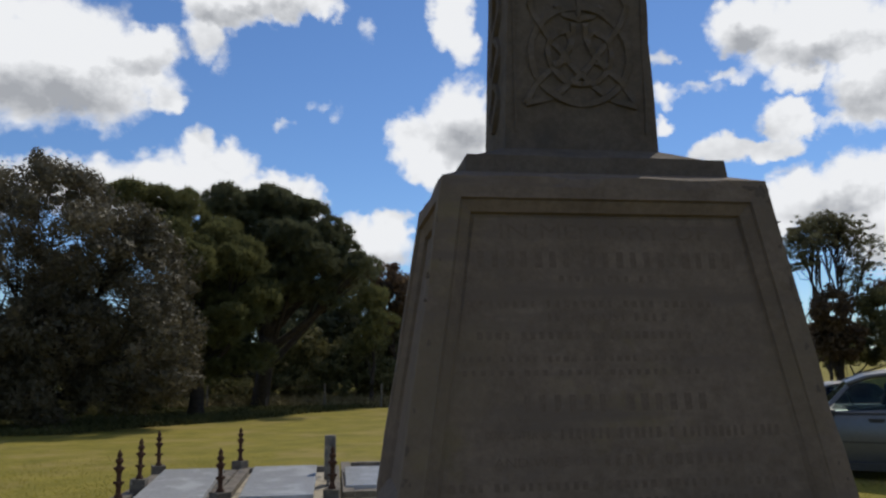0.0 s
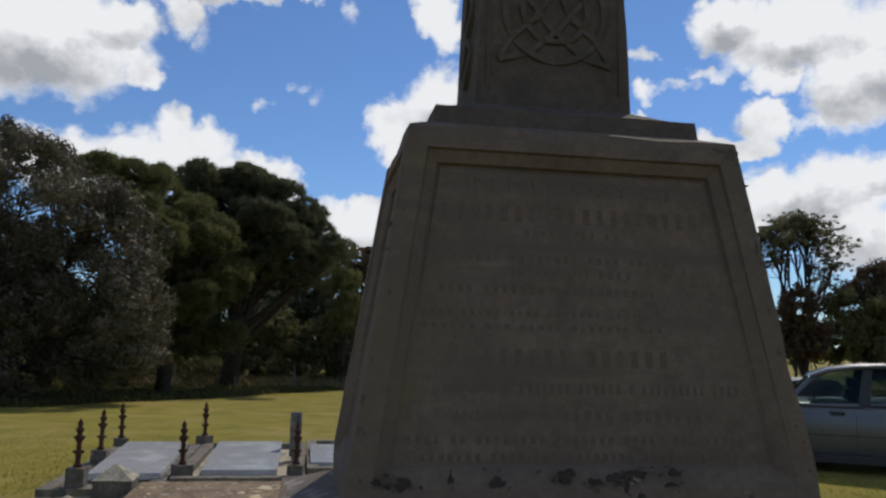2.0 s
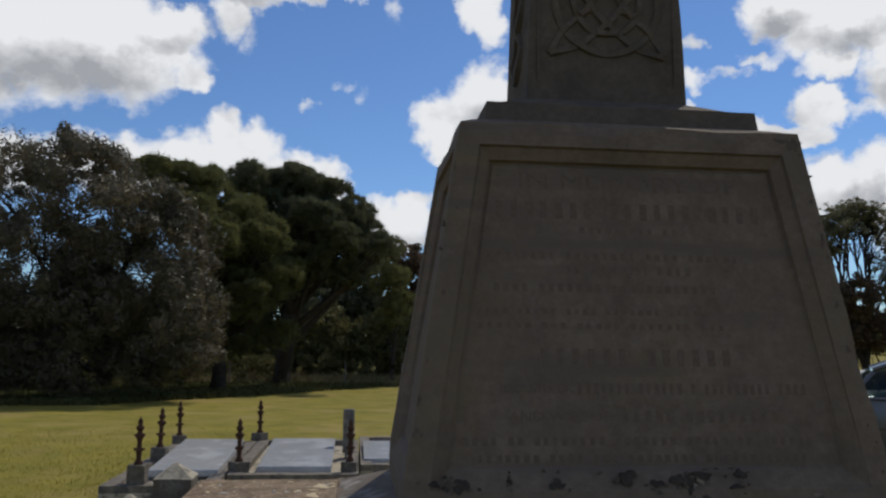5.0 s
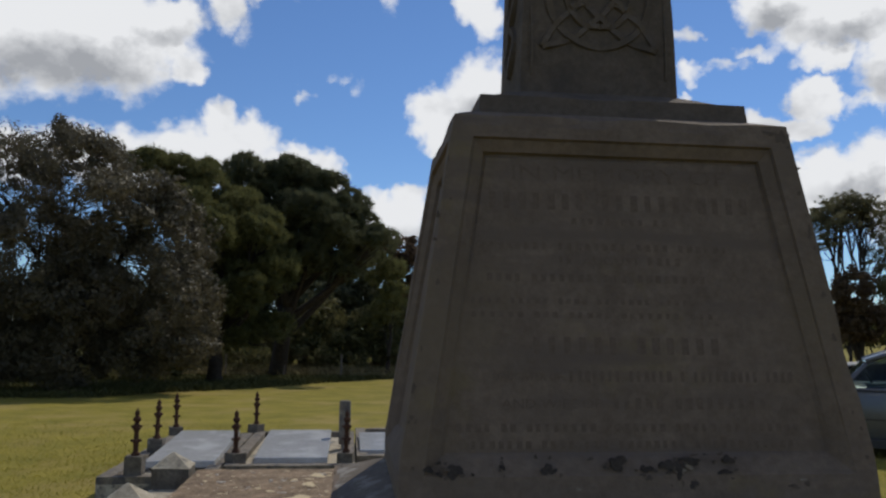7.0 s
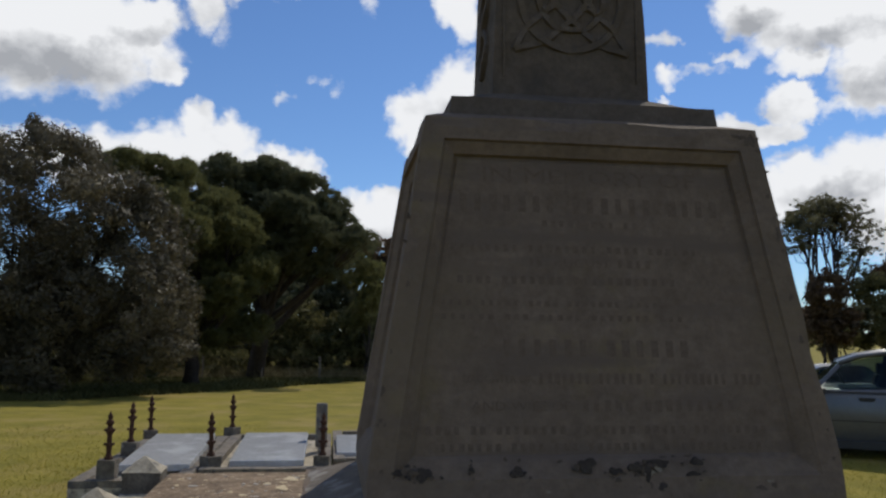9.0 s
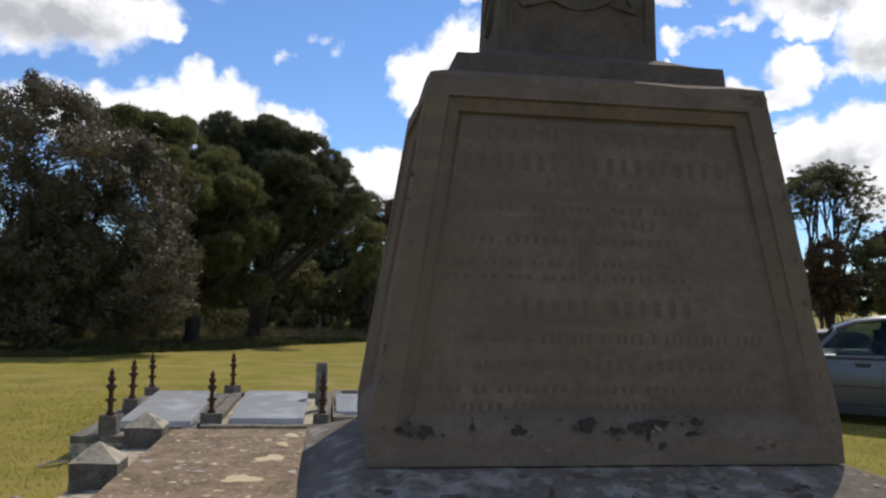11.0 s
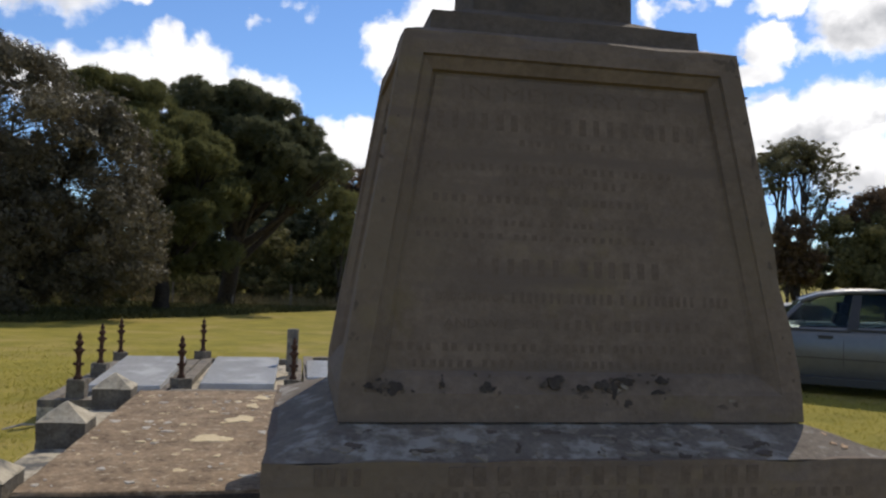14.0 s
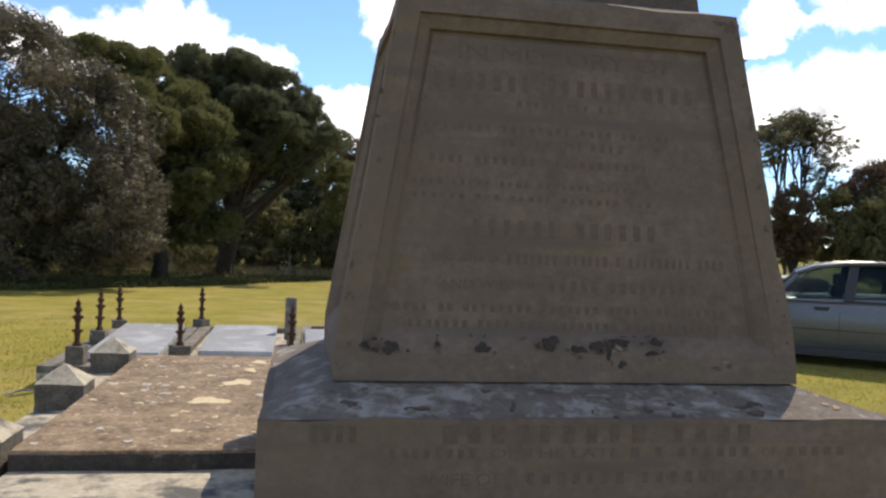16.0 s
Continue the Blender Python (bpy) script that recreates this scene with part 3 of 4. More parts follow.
def lettering(words, x0, x1, z, height, place, parent):
    co, fa = text_mesh(words, height)
    lo, hi = co[:, 0].min(), co[:, 0].max()
    verts = [place(x0 + (c[0] - lo) / (hi - lo) * (x1 - x0), c[1] - height / 2, 0.0008 if c[2] > 0 else -0.006, z) for c in co]
    # faces that hang together, then shapes that overlap across, make one letter
    root = list(range(len(verts)))

    def find(i):
        while root[i] != i:
            i = root[i]
        return i

    for f in fa:
        for i in f[1:]:
            root[find(i)] = find(f[0])
    span = {}
    for i in range(len(verts)):
        r = find(i)
        lo1, hi1 = span.get(r, (9, -9))
        span[r] = (min(lo1, verts[i][0]), max(hi1, verts[i][0]))
    groups = []
    for r, (p, q) in sorted(span.items(), key=lambda e: e[1]):
        if groups and p < groups[-1][1] - 0.0005:
            groups[-1] = (groups[-1][0], max(groups[-1][1], q), groups[-1][2] | {r})
        else:
            groups.append((p, q, {r}))
    bpy.context.view_layer.update()
    for p, q, roots in groups:
        ids = [i for i in range(len(verts)) if find(i) in roots]
        at = {i: k for k, i in enumerate(ids)}
        faces = [tuple(at[i] for i in f) for f in fa if f[0] in at]
        under(mesh_object("letter", [verts[i] for i in ids], faces, LETTER), parent)


def bars(words, x0, x1, z, height, place, parent, rng):
    """A line of writing as plain bars, one for each letter's width; words lists the letter counts."""
    n = sum(words) + 0.8 * (len(words) - 1)
    step, x = (x1 - x0) / n, x0
    bpy.context.view_layer.update()
    for i, count in enumerate(words):
        for _ in range(count):
            w = step * rng.uniform(0.4, 0.62)
            verts = [place(u, v, d, z) for d in (-0.006, 0.0005) for u, v in ((x, -height / 2), (x + w, -height / 2), (x + w, height / 2), (x, height / 2))]
            under(mesh_object("letter_bar", verts, [(4, 5, 6, 7), (0, 1, 5, 4), (1, 2, 6, 5), (2, 3, 7, 6), (3, 0, 4, 7)], LETTER), parent)
            x += step
        x += step * 0.8


rng = random.Random(7)
lettering("IN MEMORY OF", -0.293, 0.275, 2.037, 0.04, on_die, die)
bars((7, 6, 4), -0.354, 0.345, 1.962, 0.043, on_die, die, rng)
bars((5, 3, 2), -0.144, 0.117, 1.912, 0.016, on_die, die, rng)
bars((3, 4, 8, 4, 6), -0.378, 0.271, 1.846, 0.018, on_die, die, rng)
lettering("AUGUST", -0.12, 0.03, 1.812, 0.021, on_die, die)
bars((2,), -0.179, -0.14, 1.812, 0.02, on_die, die, rng)
bars((4,), 0.05, 0.146, 1.812, 0.02, on_die, die, rng)
bars((4, 7, 3, 8), -0.362, 0.207, 1.766, 0.019, on_die, die, rng)
bars((4, 5, 4, 7, 5), -0.403, 0.175, 1.708, 0.014, on_die, die, rng)
bars((6, 3, 5, 7, 3), -0.402, 0.22, 1.674, 0.014, on_die, die, rng)
bars((6, 6), -0.252, 0.237, 1.6, 0.041, on_die, die, rng)
lettering("DAUGHTER OF", -0.352, -0.185, 1.526, 0.018, on_die, die)
bars((7, 6, 1, 9, 4), -0.165, 0.41, 1.527, 0.026, on_die, die, rng)
lettering("AND WIFE OF", -0.333, -0.09, 1.463, 0.022, on_die, die)
bars((5, 9), -0.06, 0.338, 1.463, 0.027, on_die, die, rng)
bars((4, 2, 8, 7, 5, 2, 6), -0.441, 0.413, 1.407, 0.019, on_die, die, rng)
bars((7, 4, 3, 8, 6, 5), -0.407, 0.396, 1.368, 0.018, on_die, die, rng)
bars((9, 4), -0.351, 0.379, 1.157, 0.04, on_plinth, plinth, rng)
bars((4,), -0.627, -0.523, 1.158, 0.036, on_plinth, plinth, rng)
bars((8,), -0.463, -0.27, 1.116, 0.021, on_plinth, plinth, rng)
lettering("OF THE LATE", -0.249, 0.042, 1.116, 0.02, on_plinth, plinth)
bars((1, 1, 6), 0.07, 0.366, 1.116, 0.023, on_plinth, plinth, rng)
lettering("OF", 0.384, 0.42, 1.116, 0.018, on_plinth, plinth)
bars((5,), 0.445, 0.603, 1.116, 0.021, on_plinth, plinth, rng)
lettering("WIFE OF", -0.392, -0.222, 1.061, 0.026, on_plinth, plinth)
bars((7, 6, 4), -0.165, 0.461, 1.061, 0.026, on_plinth, plinth, rng)


def face_matrix(x, z):
    """On the die's front, out of its leaning face."""
    p = Vector((x, LEAN * (z - DIE_Z0), z))
    n = Vector((0, -1, LEAN)).normalized()
    return Matrix.Translation(p) @ n.to_track_quat("Z", "Y").to_matrix().to_4x4()


bpy.context.view_layer.update()
for x, z, rx, ry in ((-0.068, 1.332, 0.027, 0.018), (0.0, 1.318, 0.017, 0.011), (0.05, 1.327, 0.02, 0.014), (0.078, 1.315, 0.012, 0.022),
                     (0.11, 1.335, 0.025, 0.012), (0.112, 1.283, 0.014, 0.01), (-0.235, 1.318, 0.015, 0.017), (0.19, 1.31, 0.018, 0.008), (0.2, 1.338, 0.016, 0.012),
                     (-0.45, 1.315, 0.024, 0.017), (-0.34, 1.325, 0.007, 0.009), (-0.51, 1.32, 0.012, 0.01)):
    ob = patch("lichen_patch", LICHEN_BLACK, None, face_matrix(x, z), rx * 0.82, ry * 0.84, rng, 0.0008)
    under(ob, die)
    for _ in range(5):
        k = rng.uniform(0.15, 0.34)
        m = face_matrix(x + rng.normalvariate(0, 1.1) * rx, z + rng.normalvariate(0, 0.8) * ry)
        under(patch("lichen_patch", rng.choice((LICHEN_BLACK, STAIN, STAIN)), None, m, rx * k, ry * k, rng, 0.0006), die)
for i in range(9):
    m = face_matrix(rng.uniform(-0.52, 0.46), 1.305 + rng.normalvariate(0, 0.02))
    under(patch("lichen_patch", rng.choice((LICHEN_DULL, STAIN)), None, m, rng.uniform(0.005, 0.014), rng.uniform(0.003, 0.008), rng, 0.0003), die)
for i in range(26):
    # dark chips and spots along the front arrises
    z = rng.uniform(1.3, 2.16)
    x = (DIE_R0 + 0.008 - LEAN * (z - DIE_Z0) - rng.uniform(0.004, 0.03)) * rng.choice((-1, -1, 1))
    under(patch("stain", STAIN, None, face_matrix(x, z), rng.uniform(0.002, 0.006), rng.uniform(0.003, 0.011), rng, 0.0003), die)

for x, z, rx, ry in ((0.425, 2.15, 0.014, 0.02), (0.395, 2.16, 0.018, 0.007), (0.475, 1.9, 0.006, 0.014)):
    under(patch("stain", STAIN, None, face_matrix(x, z), rx, ry, rng, 0.0004), die)


def ledge_matrix(x, f):
    """On the plinth's front slope: f from its outer edge to the block."""
    y, z = -0.16 + 0.175 * f, 1.1885 + 0.048 * f
    n = Vector((0, -0.048, 0.175)).normalized()
    return Matrix.Translation((x, y, z)) @ n.to_track_quat("Z", "Y").to_matrix().to_4x4()


for i in range(70):
    f = rng.uniform(0.06, 0.9)
    m = ledge_matrix(rng.uniform(-0.68 + 0.16 * f, 0.42), f)
    mat = rng.choice((LICHEN_DULL,) * 5 + (STAIN,) * 2)
    under(patch("lichen_patch", mat, None, m, rng.choice((0.005, 0.008, 0.012, 0.02)) * rng.uniform(0.8, 1.3), rng.uniform(0.005, 0.012), rng, 0.0005), plinth)
for x, f, rx, ry in ((0.592, 0.42, 0.007, 0.008), (0.61, 0.33, 0.009, 0.01), (0.6, 0.68, 0.005, 0.008)):
    under(patch("lichen_patch", LICHEN_ORANGE, None, ledge_matrix(x, f), rx, ry, rng, 0.0003), plinth)

# ---- the raised tomb beside it ----
platform = thing("tomb_platform", "raised light stone platform with kerb under the memorial and tomb", "platform", at=(-0.4, 1.0, -0.1))
bm = bmesh.new()
box(bm, -1.66, 0.95, -0.55, 2.75, -0.1, 0.8)
stone_part("platform_base", worn(bm, 0.12, 0.004, 0.012, 21), KERB, platform)
bm = bmesh.new()
box(bm, -1.45, -0.742, -0.5, 0.635, 0.798, 0.864)
stone_part("step", worn(bm, 0.06, 0.003, 0.01, 22), KERB, platform, "pale lichened stone step in front of the tomb")
bm = bmesh.new()
hexa(bm, (-1.66, -1.475, 0.2, 2.7), (-1.655, -1.48, 0.205, 2.695), 0.798, 0.845)
stone_part("kerb", worn(bm, 0.07, 0.004, 0.014, 23), KERB, platform, "pale worn stone kerb")

bm = bmesh.new()
box(bm, -1.455, -0.6, 0.62, 2.46, 0.83, 0.92)
tomb = thing("tomb_slab", "brown stone grave slab spotted with cream and grey lichen", "grave slab", at=(-1.03, 1.54, 0.79))
slab = stone_part("slab", worn(bevelled(bm, 0.008), 0.06, 0.004, 0.01, 27), SLAB, tomb)
bm = bmesh.new()
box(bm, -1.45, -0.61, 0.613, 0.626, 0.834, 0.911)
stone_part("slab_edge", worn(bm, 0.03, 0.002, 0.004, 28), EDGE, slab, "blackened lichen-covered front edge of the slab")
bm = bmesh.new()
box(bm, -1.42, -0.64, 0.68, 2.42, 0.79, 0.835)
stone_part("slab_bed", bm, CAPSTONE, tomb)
bpy.context.view_layer.update()
for x, y, rx, ry in ((-0.985, 1.32, 0.062, 0.075), (-0.9, 1.7, 0.055, 0.075), (-0.87, 2.02, 0.03, 0.05), (-0.84, 2.25, 0.032, 0.06)):
    under(patch("lichen_patch", LICHEN_CREAM, None, Matrix.Translation((x, y, 0.921)), rx, ry, rng, 0.0012), slab)
for i in range(130):
    x, y = rng.uniform(-1.43, -0.72), rng.uniform(0.66, 2.42)
    r = rng.choice((0.003, 0.003, 0.004, 0.005, 0.006, 0.008, 0.011, 0.015))
    mat = rng.choice((LICHEN_CREAM, LICHEN_GREY, LICHEN_GREY, LICHEN_CREAM, LICHEN_CREAM))
    under(patch("lichen_patch", mat, None, Matrix.Translation((x, y, 0.921)), r * rng.uniform(0.9, 1.6), r * rng.uniform(0.9, 1.8), rng, 0.0008), slab)

post = thing("kerb_post", "squat grey stone kerb post with a pyramid top", "stone post", "kerb posts", at=(-1.567, 0.72, 0.8))
# dark body and pale top: shade and sunlight put into the stone's colours
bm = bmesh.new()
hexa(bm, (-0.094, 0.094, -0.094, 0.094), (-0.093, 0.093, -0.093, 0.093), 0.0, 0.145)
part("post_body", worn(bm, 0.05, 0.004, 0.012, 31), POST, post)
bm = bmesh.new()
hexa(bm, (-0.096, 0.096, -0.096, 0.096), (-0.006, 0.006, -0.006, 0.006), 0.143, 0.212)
part("pyramid_top", worn(bm, 0.03, 0.004, 0.008, 33), KERB, post, "lichened pyramid top, coloured paler for the sunlight on it")
for y in (1.585, 2.42):
    copy_thing(post, pose(-1.567, y, 0.8, 0, 0, 1.5))

# ---- the railed graves beyond ----
def grave(x0, x1, y0, y1, label):
    g = thing("grave_plot", label, "grave", "railed graves", at=((x0 + x1) / 2, (y0 + y1) / 2, 0))
    bm = bmesh.new()
    box(bm, x0, x1, y0, y1, -0.2, 0.14)
    stone_part("plot_base", worn(bm, 0.15, 0.004, 0.01, x0), KERB, g)
    for a in ((x0, x0 + 0.14, y0, y1), (x1 - 0.14, x1, y0, y1), (x0 + 0.143, x1 - 0.143, y0, y0 + 0.14), (x0 + 0.143, x1 - 0.143, y1 - 0.14, y1)):
        bm = bmesh.new()
        box(bm, *a, 0.138, 0.21)
        stone_part("kerb", worn(bm, 0.15, 0.003, 0.008, a[0]), CAPSTONE, g)
    return g


grave(-3.1, -2.02, 6.35, 9.75, "stone kerbed grave plot with iron corner posts on the lawn")
grave(-2.0, -0.62, 6.95, 9.95, "stone kerbed grave plot beside its neighbour on the lawn")
grave(-0.6, 0.9, 7.6, 10.3, "stone kerbed grave plot partly behind the memorial")


def tablet(x0, x1, y0, y1, z0, z1, label, mat=GRANITE):
    """A thick slab that slopes up away from the path, on a stone bed."""
    t = thing("grave_tablet", label, "grave slab", "polished grave slabs", at=((x0 + x1) / 2, (y0 + y1) / 2, 0.15))
    bm = bmesh.new()
    v = box(bm, x0, x1, y0, y1, 0, 0.075)
    for p in v:
        p.co.z += z0 + (z1 - z0) * (p.co.y - y0) / (y1 - y0) - 0.075
    stone_part("slab", bevelled(bm, 0.01), mat, t)
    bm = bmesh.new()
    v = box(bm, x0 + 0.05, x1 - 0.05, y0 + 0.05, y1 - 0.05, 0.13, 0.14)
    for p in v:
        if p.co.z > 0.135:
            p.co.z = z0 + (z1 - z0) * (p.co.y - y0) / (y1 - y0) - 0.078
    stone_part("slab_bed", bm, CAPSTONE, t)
    return t


tablet(-2.83, -2.1, 7.05, 8.95, 0.25, 0.34, "pale polished granite grave slab reflecting the sky")
tablet(-1.72, -0.92, 7.25, 9.0, 0.25, 0.34, "pale grey polished granite grave slab on a stone bed")
tablet(-0.56, 0.35, 7.9, 9.3, 0.235, 0.27, "pale blue-grey granite grave slab behind the memorial")
bm = bmesh.new()
lathe(bm, [(0.0, 0), (0.074, 0.001), (0.075, 0.02), (0.072, 0.53), (0.066, 0.545), (0.0, 0.552)], 20)
stub = thing("stone_column", "short round dark stone column with a pale top", "column", at=(-0.748, 8.6, 0.205))
part("column", bm, CAPSTONE, stub, smooth=False)

rail = thing("railing_post", "rusted iron railing post with finial on a stone block", "fence post", "iron railing posts", at=(-2.78, 6.5, 0.2))
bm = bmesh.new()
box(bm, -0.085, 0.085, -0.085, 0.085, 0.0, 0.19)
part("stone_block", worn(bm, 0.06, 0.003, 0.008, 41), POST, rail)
bm = bmesh.new()
lathe(bm, [(0.03, 0.185), (0.042, 0.19), (0.044, 0.205), (0.03, 0.225), (0.024, 0.25), (0.027, 0.3), (0.035, 0.33), (0.025, 0.345), (0.023, 0.42),
           (0.038, 0.45), (0.042, 0.47), (0.03, 0.492), (0.02, 0.51)], 12)
part("iron_shaft", bm, IRON, rail, smooth=True)
bm = bmesh.new()
lathe(bm, [(0.018, 0.508), (0.036, 0.53), (0.04, 0.545), (0.03, 0.565), (0.016, 0.575), (0.026, 0.592), (0.024, 0.61), (0.01, 0.635), (0.002, 0.655)], 12)
part("finial", bm, IRON, rail, smooth=True)
for h in (0.335, 0.47):
    bm = bmesh.new()
    box(bm, -0.05, 0.05, -0.012, 0.012, h - 0.012, h + 0.012)
    box(bm, -0.012, 0.012, -0.05, 0.05, h - 0.0121, h + 0.0121)
    part("rail_socket", bm, IRON, rail)
for i, (x, y, z, tilt) in enumerate(((-2.94, 8.05, 0.165, -1), (-3.04, 9.6, 0.12, 0.5), (-1.91, 7.22, 0.12, 1.2), (-2.0, 9.9, 0.12, -0.5), (-0.72, 7.2, 0.12, 0.5))):
    copy_thing(rail, pose(x, y, z, tilt, -tilt, 20 * i))

# ---- trees ----
def leaves(centres, spread, per, size, flat, rng, droop=0.0):
    """Quads round clump centres: per leaves each, size (length, width), flat presses the clumps."""
    k = len(centres) * per
    c = np.repeat(centres, per, axis=0)
    off = rng.normal(0, 1, (k, 3))
    off /= np.linalg.norm(off, axis=1)[:, None]
    off *= (rng.uniform(0.15, 1, k) ** 0.45 * np.repeat(spread, per))[:, None]
    off[:, 2] *= flat
    c = c + off
    # leaves face outwards from their clump, with scatter
    face = off / (np.linalg.norm(off, axis=1)[:, None] + 1e-9) + rng.normal(0, 0.36, (k, 3))
    a = np.cross(face, rng.normal(0, 1, (k, 3)) + np.array((0, 0, -droop)))
    a /= np.linalg.norm(a, axis=1)[:, None] + 1e-9
    b = np.cross(a, face)
    b /= np.linalg.norm(b, axis=1)[:, None] + 1e-9
    s = rng.uniform(0.6, 1.4, k)[:, None]
    a, b = a * s * size[0] / 2, b * s * size[1] / 2
    return np.stack([c - a, c + b, c + a, c - b], 1)


def tufted(centres, radii, tufts, per, needle, rng, flat=0.8):
    """Needles that bristle from tufts set over rounded clumps, thinner below."""
    n = len(centres) * tufts
    c, r = np.repeat(centres, tufts, axis=0), np.repeat(radii, tufts)
    d = rng.normal(0, 1, (n, 3))
    d /= np.linalg.norm(d, axis=1)[:, None]
    low = (d[:, 2] < -0.25) & (rng.uniform(0, 1, n) < 0.7)
    d[low, 2] *= -1
    c = c + d * (r * rng.uniform(0.62, 1.0, n) ** 0.7)[:, None] * np.array((1, 1, flat))
    c, d = np.repeat(c, per, axis=0), np.repeat(d, per, axis=0)
    k = n * per
    way = d + np.array((0, 0, 0.45)) + rng.normal(0, 0.55, (k, 3))
    way /= np.linalg.norm(way, axis=1)[:, None]
    side = np.cross(way, rng.normal(0, 1, (k, 3)))
    side /= np.linalg.norm(side, axis=1)[:, None] + 1e-9
    c = c + rng.normal(0, 0.045, (k, 3))
    a = way * needle[0] * rng.uniform(0.6, 1.3, k)[:, None]
    b = side * needle[1] / 2
    return np.stack([c - b, c + a * 0.5 - b * 0.8, c + a, c + a * 0.4 + b * 1.2], 1)


def spaced(count, rng, tries=9):
    """Directions spread evenly over a ball."""
    out = []
    for _ in range(count):
        d = rng.normal(0, 1, (tries, 3))
        d /= np.linalg.norm(d, axis=1)[:, None]
        if out:
            gap = np.min(np.linalg.norm(d[:, None] - np.array(out)[None], axis=2), axis=1)
            out.append(d[int(np.argmax(gap))])
        else:
            out.append(d[0])
    return np.array(out)


def tree(name, label, base, lobes, leaf_mat, bark, trunk_r, clumps, per, size, clump_r, seed, flat=0.8, droop=0.0, depth=1.0, fork=0.35, kind_label="", needles=0, crown_y=None, gaps=()):
    """Trunk, limbs to every lobe, and a crown of leaf clumps. Lobes: x, z, half width, half height at the tree's own depth."""
    rng = np.random.default_rng(seed)
    bx, by, bz = base
    cy = by if crown_y is None else crown_y
    t = thing(name, label, "tree", at=base)
    bm = bmesh.new()
    tops = max(z for _, z, *_ in lobes)
    mean = np.mean([x for x, *_ in lobes])
    forkz = bz + (tops - bz) * fork
    fx = bx + (mean - bx) * 0.35
    way = [(bx + (fx - bx) * s + rng.normal(0, 0.04), by + (cy - by) * s + rng.normal(0, 0.05), bz - 0.15 + (forkz - bz + 0.15) * s) for s in np.linspace(0, 1, 6)]
    tube(bm, way, [trunk_r * (1.35 if i == 0 else 1 - 0.07 * i) for i in range(6)], 9)
    stone_part("trunk", bm, bark, t, smooth=True)
    centres, radii = [], []
    reach = 0.7 if needles else 0.9
    for x, z, rx, rz in lobes:
        y = cy + rng.normal(0, 0.5) * depth
        end = np.array((x, y, z - rz * 0.2))
        start = np.array(way[rng.integers(3, 6)])
        bm = bmesh.new()
        bend = (start + end) / 2 + rng.normal(0, 0.25, 3) + np.array((0, 0, -0.15))
        pts = [tuple((1 - s) ** 2 * start + 2 * s * (1 - s) * bend + s * s * end) for s in np.linspace(0, 1, 7)]
        tube(bm, pts, [trunk_r * 0.42 * (1 - 0.125 * i) for i in range(7)], 6)
        for _ in range(5):
            d = rng.normal(0, 1, 3)
            tip = end + d / np.linalg.norm(d) * np.array((rx, (rx + rz) / 2, rz)) * 0.8
            a = np.array(pts[rng.integers(3, 6)])
            mid = (a + tip) / 2 + rng.normal(0, 0.12, 3)
            tube(bm, [tuple(a), tuple(mid), tuple(tip)], [trunk_r * 0.16, trunk_r * 0.1, trunk_r * 0.04], 5)
        stone_part("limb", bm, bark, t, smooth=True)
        n = max(5, int(clumps * rx * rz))
        if needles:
            d = spaced(n, rng) * rng.uniform(0.7, 1.0, n)[:, None]
        else:
            d = rng.normal(0, 1, (n, 3))
            d /= np.linalg.norm(d, axis=1)[:, None]
            d *= (rng.uniform(0.2, 1, n) ** 0.3)[:, None]
        centres.append(np.array((x, y, z)) + d * np.array((rx * reach, (rx + rz) / 2 * depth, rz * reach)))
        radii.append(rng.uniform(0.75, 1.3, n) * clump_r if needles else rng.uniform(0.45, 1.45, n) * clump_r)
    centres, radii = np.concatenate(centres), np.concatenate(radii)
    for x, z, rx, rz in gaps:
        # openings in the foliage that let the sky through
        clear = ((centres[:, 0] - x) / rx) ** 2 + ((centres[:, 2] - z) / rz) ** 2 > 1
        clear |= rng.uniform(0, 1, len(clear)) < 0.12
        centres, radii = centres[clear], radii[clear]
    if needles:
        pts = tufted(centres, radii, needles, per, size, rng, flat)
    else:
        pts = leaves(centres, radii, per, size, flat, rng, droop)
    bpy.context.view_layer.update()
    under(tagged(quads("crown", pts, leaf_mat), kind_label), t)
    return t


tree("eucalypt_tree", "large grey-brown eucalypt with drooping open foliage", (-9.4, 25.5, -0.3),
     [(-8.98, 6.1, 1.62, 1.89), (-10.24, 3.94, 1.89, 2.43), (-7.45, 4.93, 1.17, 1.35), (-8.44, 2.5, 1.71, 1.35), (-6.19, 4.3, 1.26, 1.53), (-5.74, 2.41, 1.17, 1.35), (-6.73, 1.15, 1.44, 0.9), (-8.8, 0.97, 1.62, 0.9), (-5.38, 1.33, 0.9, 0.81), (-10.51, 0.97, 1.35, 0.9), (-11.05, 1.6, 1.35, 1.35), (-11.23, 6.01, 1.53, 1.89), (-7.18, 3.04, 1.17, 1.08), (-8.08, 4.03, 0.9, 0.81), (-9.43, 2.32, 1.26, 1.17), (-6.37, 5.56, 0.63, 0.54)],
     EUC_LEAF, BARK, 0.24, 36, 190, (0.13, 0.045), 0.42, 11, 1.0, 0.9, 1.5, 0.3, crown_y=22.3,
     gaps=[(-9.68, 5.69, 1.01, 0.51), (-10.42, 5.26, 0.74, 0.41), (-7.24, 3.61, 0.7, 0.3), (-8.55, 4.95, 0.40, 0.22)])
